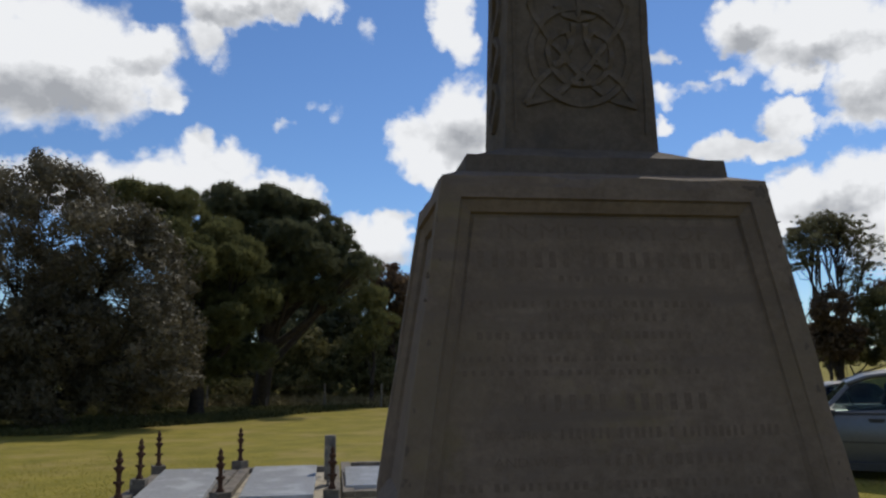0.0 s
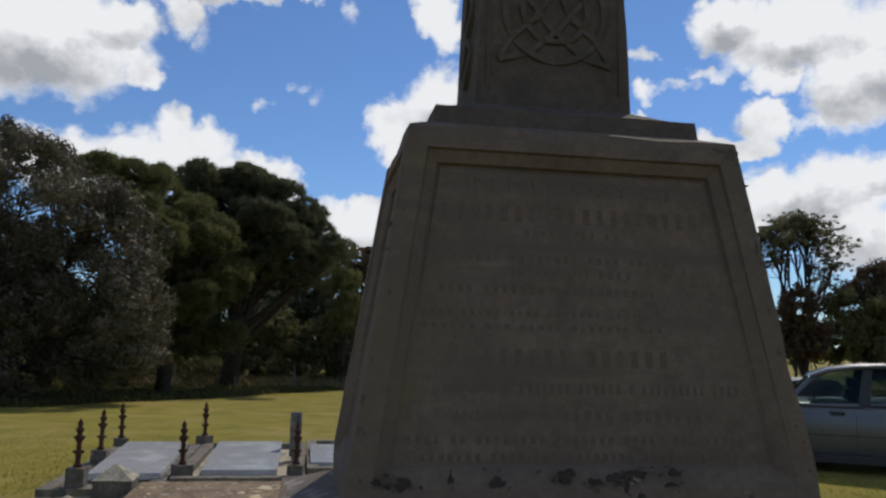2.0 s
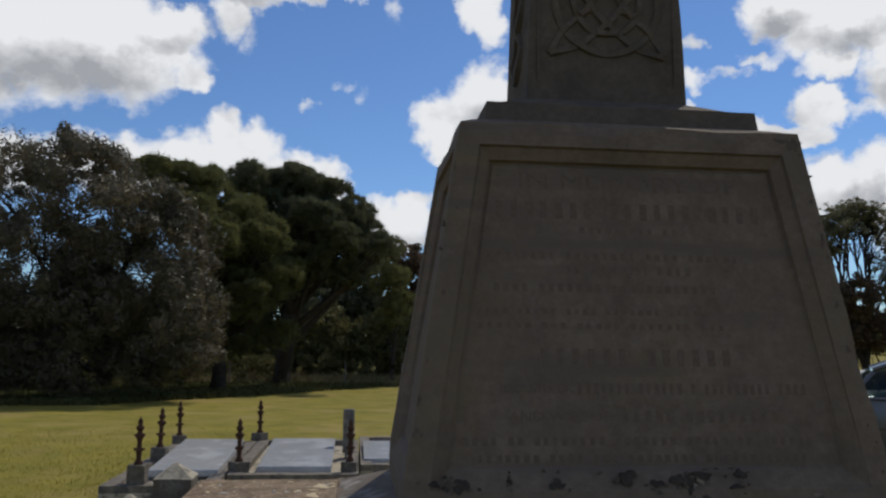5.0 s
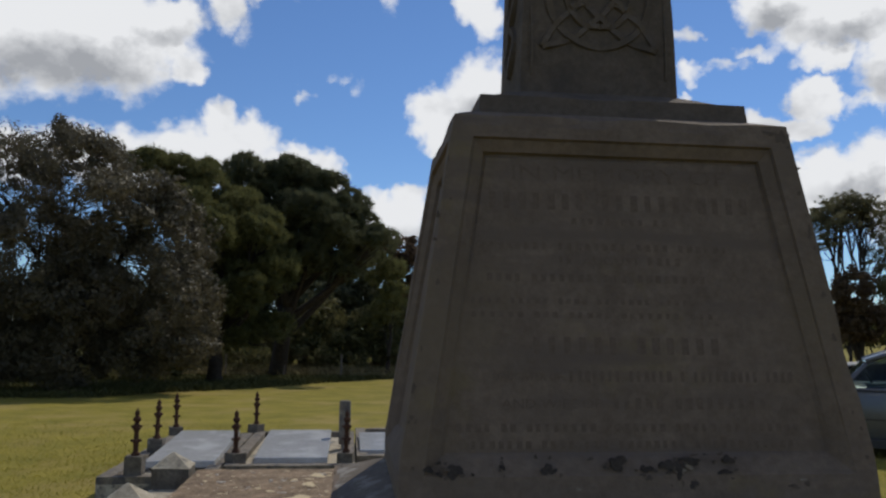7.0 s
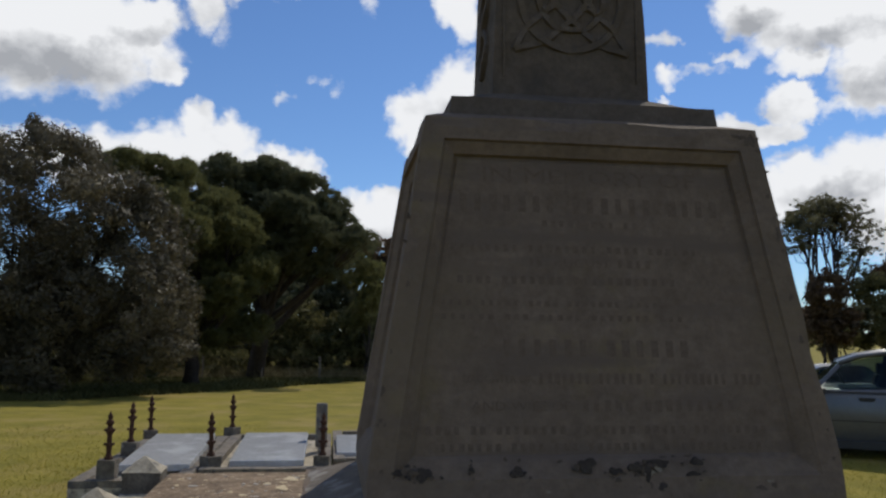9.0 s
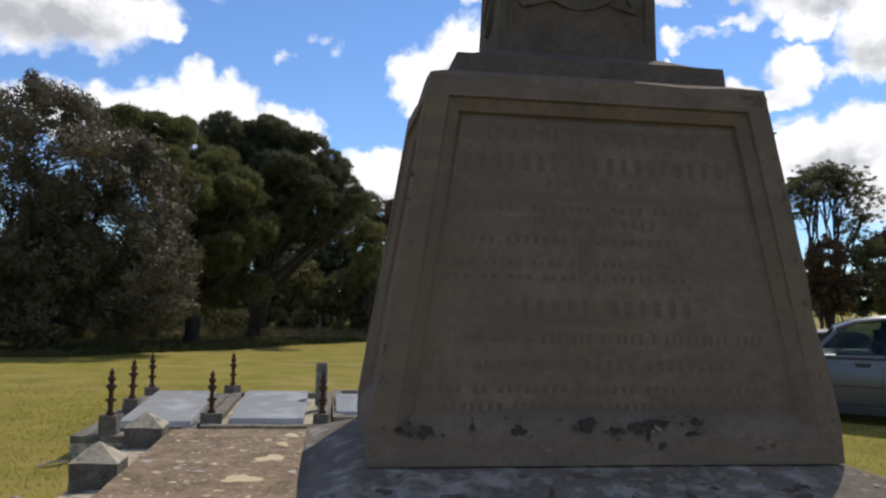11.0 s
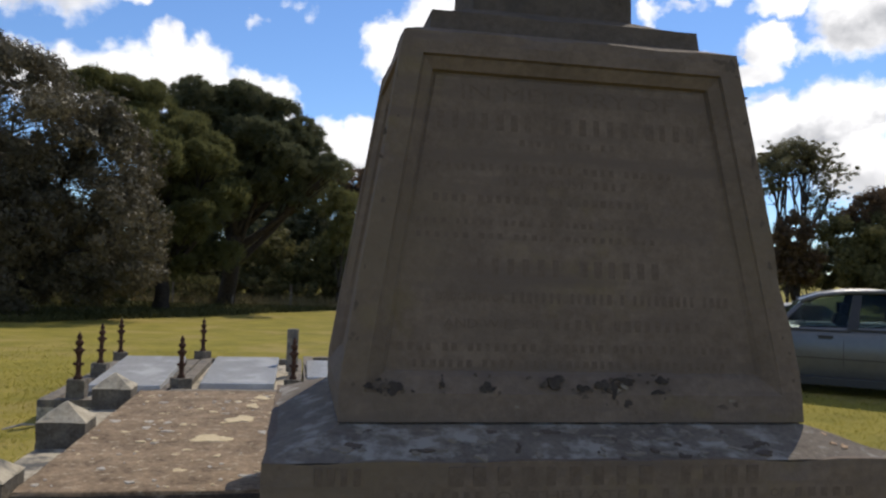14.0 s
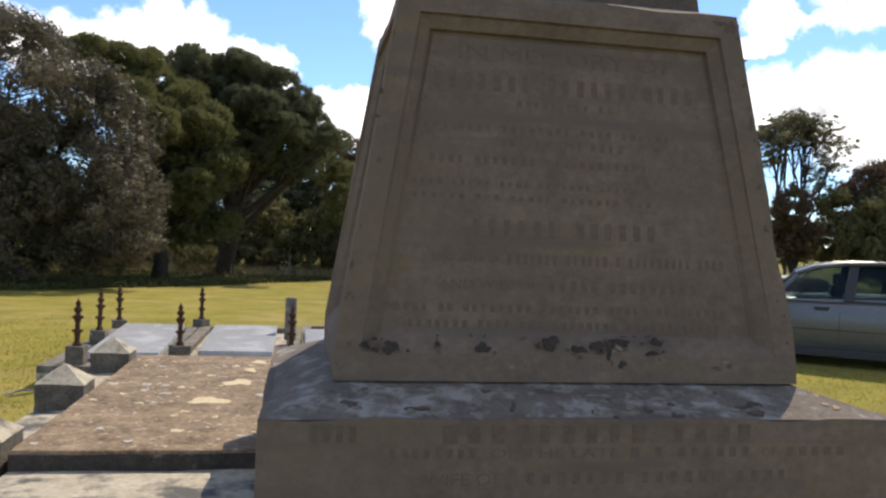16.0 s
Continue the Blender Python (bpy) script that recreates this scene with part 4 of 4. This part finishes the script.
tree("pine_tree", "dark green pine with bushy tufted branches", (-5.7, 28.6, -0.34),
     [(-8.00, 7.29, 0.74, 0.70), (-7.17, 7.24, 0.91, 0.74), (-6.22, 7.11, 0.82, 0.82), (-6.59, 5.84, 1.19, 1.08), (-5.10, 6.23, 0.81, 0.90), (-5.41, 5.02, 1.07, 0.96), (-4.13, 5.24, 0.94, 0.85), (-4.80, 4.25, 1.03, 0.90),
      (-3.45, 3.81, 0.81, 0.72), (-4.47, 3.05, 1.11, 0.98), (-5.94, 3.68, 1.07, 1.18), (-3.73, 1.65, 0.64, 0.68), (-5.00, 1.70, 1.07, 1.03), (-6.17, 1.85, 0.97, 0.97)],
     PINE_LEAF, BARK, 0.3, 13, 16, (0.15, 0.03), 0.44, 12, 0.8, depth=1.4, fork=0.3, needles=90, crown_y=28.0)
tree("stone_pine_tree", "broad round-topped stone pine with dense dark needles", (-3.9, 33.4, -0.4),
     [(-5.03, 7.83, 1.32, 0.80), (-3.51, 8.08, 1.55, 0.75), (-2.10, 7.55, 1.22, 0.89), (-1.02, 6.67, 0.98, 0.93), (-0.28, 5.89, 0.70, 0.75), (-4.02, 6.96, 1.64, 1.06), (-2.57, 6.38, 1.45, 1.03), (-1.42, 5.55, 1.07, 0.89),
      (-0.43, 4.92, 0.79, 0.70), (-3.52, 5.30, 1.45, 1.08), (-4.85, 6.00, 1.18, 1.13), (-2.40, 4.76, 1.17, 0.84), (0.29, 5.24, 0.51, 0.56), (-1.04, 4.20, 0.79, 0.61), (-3.69, 3.94, 1.22, 0.89)],
     STONE_PINE_LEAF, BARK, 0.4, 13, 16, (0.15, 0.032), 0.46, 13, 0.75, depth=1.35, fork=0.36, needles=90, crown_y=31.1)
tree("young_pine_tree", "small yellow-green pine beside the stone pine", (1.0, 34.0, -0.4),
     [(0.75, 4.3, 0.9, 1.0), (1.2, 3.1, 0.8, 0.8), (0.7, 2.2, 0.8, 0.7)],
     PINE_LEAF, BARK, 0.12, 10, 12, (0.18, 0.04), 0.45, 14, 0.85, depth=1.0, fork=0.4, needles=50)
tree("rusty_tree", "rust-brown leaved tree behind the pines", (2.2, 38.0, -0.4),
     [(1.9, 5.8, 0.9, 0.8), (1.2, 5.2, 0.8, 0.9), (2.4, 4.4, 1.4, 1.5), (3.6, 4.8, 1.5, 1.5)], RUST_LEAF, BARK, 0.2, 34, 70, (0.2, 0.1), 0.4, 15)
for i, (x, y, lobes) in enumerate((
        (0.2, 36.5, [(0.1, 1.5, 1.7, 1.3), (1.5, 0.8, 1.7, 1.0), (0.8, 2.2, 1.0, 0.9)]), (-1.8, 37.0, [(-1.5, 1.2, 1.7, 1.2), (-3.1, 0.8, 1.4, 0.9), (-2.2, 2.2, 1.1, 1.0)]),
        (-5.2, 37.5, [(-5.4, 0.7, 1.7, 1.0), (-4.2, 1.2, 1.2, 1.1), (-6.8, 1.0, 1.3, 1.1)]), (-9.8, 38.0, [(-10.4, 0.9, 1.9, 1.4), (-8.6, 1.2, 1.6, 1.4)]),
        (-13.5, 36.0, [(-13.5, 0.9, 2.2, 1.5), (-15.5, 1.6, 2.0, 2.0), (-12.0, 2.4, 1.6, 1.6)]))):
    tree("understorey_shrub", "dark scrubby shrub in the shade under the trees", (x, y, -0.4), lobes, BUSH_LEAF, BARK, 0.07, 32, 70, (0.2, 0.1), 0.4, 30 + i, fork=0.2)
for i, (x, y, lobes) in enumerate(((-12.6, 27.5, [(-12.8, 0.5, 1.8, 0.8), (-11.0, 0.3, 1.4, 0.6)]), (-8.6, 29.5, [(-9.4, 0.5, 1.5, 0.9), (-7.6, 0.4, 1.5, 0.7)]),
                                   (-5.0, 33.5, [(-5.6, 0.5, 1.3, 0.8), (-4.6, 0.3, 1.0, 0.6)]), (-1.6, 35.0, [(-2.4, 0.5, 1.1, 0.8), (-0.9, 0.7, 1.2, 1.0)]))):
    tree("understorey_shrub", "low dark scrub at the foot of the trees", (x, y, -0.35), lobes, BUSH_LEAF, BARK, 0.05, 24, 80, (0.16, 0.07), 0.4, 50 + i, fork=0.2)
def open_gum(base, seed):
    """A tall gum: stems that fan out bare to a domed crown of thin leaf layers."""
    rng = np.random.default_rng(seed)
    t = thing("umbrella_gum_tree", "tall sparse gum with bare fanning limbs and a domed leafy crown", "tree", at=base)
    bx, by, bz = base

    def limb(pts, r0, r1, segments=6):
        bm = bmesh.new()
        n = 9
        a, b, c = (np.array(p) for p in pts)
        way = [tuple((1 - f) ** 2 * a + 2 * f * (1 - f) * b + f * f * c + rng.normal(0, 0.03, 3)) for f in np.linspace(0, 1, n)]
        tube(bm, way, [r0 + (r1 - r0) * i / (n - 1) for i in range(n)], segments)
        return bm, way

    bm, stem = limb(((bx, by, bz - 0.2), (bx + 0.35, by, 1.6), (bx + 0.65, by, 4.6)), 0.26, 0.17, 9)
    stone_part("trunk", bm, BARK, t, smooth=True)
    bm, second = limb(((bx + 0.1, by, 0.4), (bx - 0.8, by + 0.3, 2.4), (bx - 1.1, by + 0.3, 5.6)), 0.18, 0.12, 8)
    stone_part("trunk", bm, BARK, t, smooth=True)
    centres, radii = [], []
    for i in range(15):
        # a main limb towards the dome, forking into sprays of twigs
        a = radians(-80 + 160 * (i + rng.uniform(0.2, 0.8)) / 15)
        rim = rng.uniform(0.5, 0.8)
        end = np.array((bx - 0.1 + 2.5 * rim * math.sin(a), by + rng.normal(0, 0.9), 7.2 + 3.2 * rim * math.cos(a)))
        start = np.array((second if end[0] < bx - 0.2 else stem)[int(rng.integers(4, 9))])
        bend = start * 0.55 + end * 0.45 + np.array((rng.normal(0, 0.3), 0, rng.uniform(0, 0.5)))
        bm, way = limb((start, bend, end), 0.085, 0.03)
        for _ in range(8):
            b = a + rng.normal(0, 0.28)
            far = rng.uniform(0.72, 1.02)
            tip = np.array((bx - 0.1 + 2.65 * far * math.sin(b), end[1] + rng.normal(0, 0.7), 7.3 + 3.35 * far * max(math.cos(b), 0.0) + rng.normal(0, 0.12)))
            root = np.array(way[int(rng.integers(4, 9))])
            mid = (root + tip) / 2 + rng.normal(0, 0.18, 3)
            tube(bm, [tuple(root), tuple(mid), tuple(tip)], [0.034, 0.022, 0.009], 5)
            for _ in range(9):
                centres.append(tip + rng.normal(0, 1, 3) * np.array((0.42, 0.42, 0.15)))
                radii.append(rng.uniform(0.1, 0.29))
        stone_part("limb", bm, BARK, t, smooth=True)
    for z in (7.7, 7.3, 6.8, 6.3, 5.8, 5.3):
        # lower side limbs
        side = 1 if z < 7.5 else -1
        end = np.array((bx + (1.8 if side > 0 else -2.0) + rng.normal(0, 0.25), by + rng.normal(0, 0.6), z))
        bm, way = limb((np.array((stem if side > 0 else second)[7]), (np.array(stem[8]) + end) / 2 + np.array((0, 0, -0.2)), end), 0.06, 0.02)
        stone_part("limb", bm, BARK, t, smooth=True)
        for _ in range(26):
            centres.append(end + rng.normal(0, 1, 3) * np.array((0.5, 0.5, 0.26)))
            radii.append(rng.uniform(0.12, 0.3))
    pts = leaves(np.array(centres), np.array(radii), 44, (0.11, 0.042), 0.6, rng, 0.2)
    bpy.context.view_layer.update()
    under(quads("crown", pts, GUM_LEAF), t)


open_gum((30.7, 45.0, -0.75), 16)
tree("brown_leaved_tree", "dull red-brown leaved tree below the tall gum", (29.6, 44.0, -0.75),
     [(29.3, 4.6, 1.2, 1.5), (30.6, 2.6, 1.6, 1.3), (29.0, 2.6, 1.2, 1.2)], RUST_LEAF, BARK, 0.16, 34, 70, (0.24, 0.11), 0.4, 17)
tree("dark_tree", "dense dark green tree with russet tips by the car park", (35.5, 42.0, -0.75),
     [(34.4, 5.2, 1.4, 0.9), (33.0, 4.0, 1.0, 1.1), (35.0, 3.4, 2.4, 2.1), (32.2, 3.0, 1.0, 1.2), (37.1, 4.8, 2.1, 1.7), (31.8, 4.6, 0.8, 0.8), (37.2, 2.9, 2.1, 1.7), (39.5, 4.0, 2.2, 2.4), (33.6, 1.5, 1.9, 1.5), (36.4, 1.3, 2.4, 1.5), (39.2, 1.4, 2.4, 1.7)],
     BUSH_LEAF, BARK, 0.25, 18, 200, (0.24, 0.11), 0.6, 18)
tree("russet_tree", "tree with russet-brown leaf tips behind the dark tree", (36.6, 43.6, -0.75),
     [(34.6, 6.5, 1.4, 1.0), (36.4, 6.7, 1.5, 1.2), (38.4, 6.9, 1.6, 1.3), (33.3, 5.6, 0.9, 0.9), (37.4, 5.0, 2.0, 1.3)], RUST_LEAF, BARK, 0.2, 26, 90, (0.22, 0.1), 0.45, 21)
tree("understorey_shrub", "dark scrubby shrub under the tall gum", (32.0, 46.0, -0.75), [(32.3, 2.0, 1.2, 0.9), (31.0, 1.6, 1.2, 0.9)], BUSH_LEAF, BARK, 0.07, 22, 60, (0.18, 0.08), 0.36, 40, fork=0.2)

for i, (x, lobes) in enumerate(((-13.0, [(-14.5, 3.4, 2.6, 2.0), (-12.4, 2.4, 2.4, 1.4), (-13.5, 1.4, 2.4, 1.4)]),
                              (-8.2, [(-9.4, 2.6, 2.2, 1.6), (-7.0, 3.2, 2.2, 1.8), (-8.2, 1.8, 2.6, 1.6)]),
                              (-3.0, [(-4.6, 3.0, 2.2, 1.8), (-2.0, 3.0, 2.0, 1.8), (-3.4, 1.2, 2.4, 1.4), (-3.6, 5.2, 2.2, 1.5), (-0.8, 4.8, 1.9, 1.4)]),
                              (2.6, [(1.2, 2.6, 1.8, 1.6), (3.4, 2.8, 2.0, 1.8), (2.0, 1.0, 2.4, 1.3)]))):
    tree("woodland_tree", "shaded dark tree in the wood behind the pines", (x, 41.5, -0.4), lobes, STONE_PINE_LEAF, BARK, 0.18, 22, 70, (0.3, 0.14), 0.5, 60 + i)
for i, (x, lobes) in enumerate(((29.0, [(28.0, 2.6, 1.6, 1.2), (30.2, 2.2, 1.8, 1.0)]), (34.0, [(33.4, 2.4, 2.0, 1.3), (36.4, 2.6, 2.2, 1.6), (39.2, 2.2, 2.0, 1.8)]))):
    tree("woodland_tree", "shaded dark tree behind the tall gum", (x, 49.0, -0.75), lobes, STONE_PINE_LEAF, BARK, 0.16, 24, 70, (0.3, 0.14), 0.5, 70 + i)

# ---- paddock fence along the trees ----
fence = thing("wire_fence", "thin old wire fence along the tree line", "fence", at=(-6, 32.6, -0.35))
for i in range(9):
    x = -15.5 + 2.4 * i
    z = ground_z(x, 32.6)
    bm = bmesh.new()
    tube(bm, [(x, 32.6, z - 0.1), (x + 0.02, 32.6, z + 0.5), (x + 0.01, 32.61, z + 1.0)], [0.045, 0.042, 0.04], 7)
    stone_part("fence_post", bm, TIMBER, fence)
for h in (0.3, 0.6, 0.9):
    bm = bmesh.new()
    tube(bm, [(-15.5 + 2.4 * i, 32.56, ground_z(-15.5 + 2.4 * i, 32.6) + h) for i in range(9)], [0.006] * 9, 4)
    stone_part("wire", bm, IRON, fence)

# ---- the parked cars ----
def side_profile(bm, pts, half, tumble=0.0, z_ref=0.0):
    """Extrudes a side outline (x, z) across the car; tumble narrows it with height above z_ref."""
    left = [bm.verts.new((x, -(half - tumble * max(0, z - z_ref)), z)) for x, z in pts]
    right = [bm.verts.new((x, half - tumble * max(0, z - z_ref), z)) for x, z in pts]
    bm.faces.new(left)
    bm.faces.new(right[::-1])
    n = len(pts)
    for i in range(n):
        bm.faces.new((left[i], left[(i + 1) % n], right[(i + 1) % n], right[i])[::-1])
    bmesh.ops.recalc_face_normals(bm, faces=bm.faces[:])
    return bm


def car(at, label):
    """A four-door saloon, nose towards -x, wheels on z = 0."""
    c = thing("car", label, "car", "parked cars")
    bm = bmesh.new()
    crest = ((-2.32, 0.5), (-2.2, 0.66), (-1.9, 0.78), (-1.4, 0.87), (-0.8, 0.925), (0.0, 0.955), (0.9, 0.985), (1.75, 1.02), (2.2, 1.0), (2.36, 0.9))
    flank = ((0.14, 0.8), (0.25, 0.845), (0.4, 0.872), (0.58, 0.888), (0.7, 0.886), (0.82, 0.872), (0.93, 0.845), (1.05, 0.8))
    xs = sorted(set([-2.32, -2.2, -2.0, 2.0, 2.2, 2.36, *np.linspace(-0.95, 0.95, 9).round(3), *(c0 + 0.37 * math.cos(t) for c0 in (-1.38, 1.36) for t in np.linspace(math.pi, 0, 11))]))
    rings = []
    for x in xs:
        low = 0.19 if abs(x) < 2.1 else 0.3
        for c0 in (-1.38, 1.36):
            if abs(x - c0) < 0.371:
                low = max(low, 0.3 + math.sqrt(max(0.0, 0.37 ** 2 - (x - c0) ** 2)))
        high = float(np.interp(x, *zip(*crest)))
        taper = 1 - 0.2 * max(0.0, (abs(x) - 1.8) / 0.56) ** 2
        side = [(float(np.interp(z, *zip(*flank))) * taper, z) for z in np.linspace(low, high, 9)]
        ring = [(-y, z) for y, z in side] + [(-side[-1][0] * 0.9, high + 0.012), (0, high + 0.02), (side[-1][0] * 0.9, high + 0.012)] + [(y, z) for y, z in side[::-1]]
        rings.append([bm.verts.new((x, y, z)) for y, z in ring])
    for p, q in zip(rings, rings[1:]):
        for i in range(len(p)):
            bm.faces.new((p[i], p[(i + 1) % len(p)], q[(i + 1) % len(p)], q[i]))
    bm.faces.new(rings[0][::-1])
    bm.faces.new(rings[-1])
    bmesh.ops.recalc_face_normals(bm, faces=bm.faces[:])
    body = part("body", bm, CAR_PAINT, c, "silver painted car body", smooth=True)
    bm = bmesh.new()
    box(bm, -2.0, 2.1, -0.7, 0.7, 0.14, 0.3)
    part("underbody", bm, TRIM, c)
    for s in (-1, 1):
        bm = bmesh.new()
        box(bm, -0.98, 0.96, s * 0.86 - 0.03, s * 0.86 + 0.03, 0.15, 0.26)
        part("sill", bevelled(bm, 0.01), TRIM, c)
    # roof on pillars
    bm = bmesh.new()
    roof = [(-0.36, 1.31), (-0.1, 1.415), (0.25, 1.475), (0.7, 1.5), (1.15, 1.47), (1.42, 1.38), (1.36, 1.36), (0.7, 1.455), (0.25, 1.435), (-0.1, 1.38), (-0.32, 1.29)]
    side_profile(bm, roof, 0.62)
    part("roof", bevelled(bm, 0.008), CAR_PAINT, c)
    y0, y1 = 0.845, 0.645
    for s in (-1, 1):
        def pillar(name, foot, head, w0, w1, mat):
            bm = bmesh.new()
            (x0, z0), (x1, z1) = foot, head
            ends = [(x0, y0 - 0.01, z0, w0), (x1, y1 - 0.02, z1, w1)]
            v = [bm.verts.new((x + dx * w / 2, s * (y + dy), z)) for x, y, z, w in ends for dx, dy in ((-1, 0.02), (1, 0.02), (1, -0.04), (-1, -0.04))]
            for f in ((0, 1, 5, 4), (1, 2, 6, 5), (2, 3, 7, 6), (3, 0, 4, 7), (3, 2, 1, 0), (4, 5, 6, 7)):
                bm.faces.new([v[i] for i in f])
            bmesh.ops.recalc_face_normals(bm, faces=bm.faces[:])
            part(name, bm, mat, c)
        pillar("windscreen_pillar", (-0.7, 0.92), (-0.33, 1.3), 0.08, 0.07, CAR_PAINT)
        pillar("door_pillar", (0.3, 0.94), (0.38, 1.46), 0.14, 0.11, TRIM)
        pillar("rear_pillar", (1.72, 1.0), (1.25, 1.4), 0.34, 0.2, CAR_PAINT)
        bm = bmesh.new()
        tube(bm, [(-0.36, s * 0.655, 1.3), (-0.1, s * 0.66, 1.398), (0.25, s * 0.665, 1.455), (0.7, s * 0.665, 1.476), (1.15, s * 0.655, 1.45), (1.4, s * 0.645, 1.37)], [0.032] * 6, 8)
        part("roof_rail", bm, CAR_PAINT, c, smooth=True)
        for name, q in (("front_window", ((-0.63, 0.92), (0.24, 0.945), (0.32, 1.45), (-0.28, 1.31))), ("rear_window", ((0.36, 0.95), (1.5, 0.995), (1.2, 1.42), (0.44, 1.45)))):
            bm = bmesh.new()
            v = [bm.verts.new((x, s * (y0 - 0.006 - (z - 0.93) / 0.5 * (y0 - y1) + off), z)) for off in (0.0, -0.006) for x, z in q]
            for f in ((0, 1, 2, 3), (7, 6, 5, 4), (0, 1, 5, 4), (1, 2, 6, 5), (2, 3, 7, 6), (3, 0, 4, 7)):
                bm.faces.new([v[i] for i in f])
            bmesh.ops.recalc_face_normals(bm, faces=bm.faces[:])
            w = part(name, bm, GLASS, c)
            w.visible_shadow = False
        for x0, x1, z in ((-0.7, 0.28, 0.93), (0.28, 1.6, 0.96)):
            bm = bmesh.new()
            box(bm, x0, x1, s * 0.852 - 0.012, s * 0.852 + 0.012, z - 0.03, z - 0.012)
            part("window_trim", bm, TRIM, body)
        for x, z in ((-0.04, 0.83), (0.95, 0.86)):
            bm = bmesh.new()
            box(bm, x - 0.1, x + 0.1, s * 0.876 - 0.022, s * 0.876 + 0.022, z - 0.016, z + 0.016)
            part("door_handle", bevelled(bm, 0.006), TRIM, body)
            bm = bmesh.new()
            box(bm, x - 0.085, x + 0.085, s * 0.873 - 0.003, s * 0.873 + 0.003, z - 0.04, z - 0.018)
            part("handle_recess", bm, TRIM, body)
        for x in (-0.98, 0.19, 1.14):
            bm = bmesh.new()
            box(bm, x - 0.004, x + 0.004, s * 0.878 - 0.012, s * 0.878 + 0.012, 0.42, 0.78)
            part("door_seam", bm, TRIM, body)
        bm = bmesh.new()
        box(bm, -0.97, 1.0, s * 0.884 - 0.008, s * 0.884 + 0.008, 0.52, 0.534)
        part("side_moulding", bm, TRIM, body)
        bm = bmesh.new()
        box(bm, -0.66, -0.54, s * 0.92 - 0.07, s * 0.92 + 0.07, 0.88, 0.97)
        part("wing_mirror", bevelled(bm, 0.03), TRIM, c)
        for x in (-1.38, 1.36):
            bm = bmesh.new()
            lathe(bm, [(0.2, -0.1), (0.28, -0.1), (0.315, -0.07), (0.315, 0.07), (0.28, 0.1), (0.2, 0.1)], 28)
            m = Matrix.Translation((x, s * 0.78, 0.315)) @ Matrix.Rotation(math.pi / 2, 4, "X")
            tyre = part("wheel", bm, RUBBER, c, at=m, smooth=False)
            bm = bmesh.new()
            lathe(bm, [(0.05, -0.095), (0.2, -0.09), (0.205, 0.0), (0.205, 0.09), (0.05, 0.095)], 28)
            part("rim", bm, ALLOY, tyre)
        bm = bmesh.new()
        box(bm, 2.2, 2.36, s * 0.6 - 0.13, s * 0.6 + 0.13, 0.72, 0.9)
        part("tail_lamp", bevelled(bm, 0.02), LAMP_RED, c)
    for name, q in (("windscreen", ((-0.74, 0.93, 0.78), (-0.35, 1.3, 0.63))), ("rear_screen", ((1.8, 1.02, 0.72), (1.34, 1.36, 0.58)))):
        bm = bmesh.new()
        (x0, z0, h0), (x1, z1, h1) = q
        v = [bm.verts.new(p) for p in ((x0, -h0, z0), (x0, h0, z0), (x1, h1, z1), (x1, -h1, z1))]
        bm.faces.new(v)
        r = bmesh.ops.extrude_face_region(bm, geom=bm.faces[:])
        for p in r["geom"]:
            if isinstance(p, bmesh.types.BMVert):
                p.co.z += 0.006
        bmesh.ops.recalc_face_normals(bm, faces=bm.faces[:])
        w = part(name, bm, GLASS, c)
        w.visible_shadow = False
    bm = bmesh.new()
    box(bm, -0.7, -0.4, -0.74, 0.74, 0.8, 0.96)
    part("dashboard", bevelled(bm, 0.04), TRIM, c)
    for x in (0.1, 1.05):
        for y in (-0.38, 0.38):
            bm = bmesh.new()
            hexa(bm, (x - 0.07, x + 0.09, y - 0.24, y + 0.24), (x + 0.06, x + 0.16, y - 0.2, y + 0.2), 0.62, 1.12)
            seat = part("seat", bevelled(bm, 0.03), SEAT, c)
            bm = bmesh.new()
            box(bm, x + 0.08, x + 0.17, y - 0.12, y + 0.12, 1.13, 1.29)
            part("headrest", bevelled(bm, 0.03), SEAT, seat)
    bm = bmesh.new()
    lathe(bm, [(0.165, -0.012), (0.18, -0.012), (0.185, 0.0), (0.18, 0.012), (0.165, 0.012)], 20)
    part("steering_wheel", bm, TRIM, c, at=Matrix.Translation((-0.26, 0.36, 0.97)) @ Matrix.Rotation(1.2, 4, "Y"))
    c.matrix_world = at
    return c


saloon = car(pose(7.07, 8.97, 0.0, 0, 0, -32), "silver four-door saloon car parked on the lawn")
tagged(copy_thing(saloon, pose(15.3, 22.8, ground_z(15.3, 22.8) - 0.02, 0, 0, -14)), "silver saloon car parked farther off behind the other")

# ---- small things on the lawn ----
stick = thing("fallen_stick", "thin pale dry stick lying on the lawn", "stick", at=(-3.13, 6.01, ground_z(-3.13, 6.01)))
bm = bmesh.new()
tube(bm, [(-3.25, 5.92, ground_z(-3.25, 5.92) + 0.02), (-3.13, 6.06, ground_z(-3.13, 6.01) + 0.035), (-3.02, 6.10, ground_z(-3.02, 6.10) + 0.025)], [0.008, 0.011, 0.006], 6)
stone_part("stick", bm, PALE_BARK, stick)
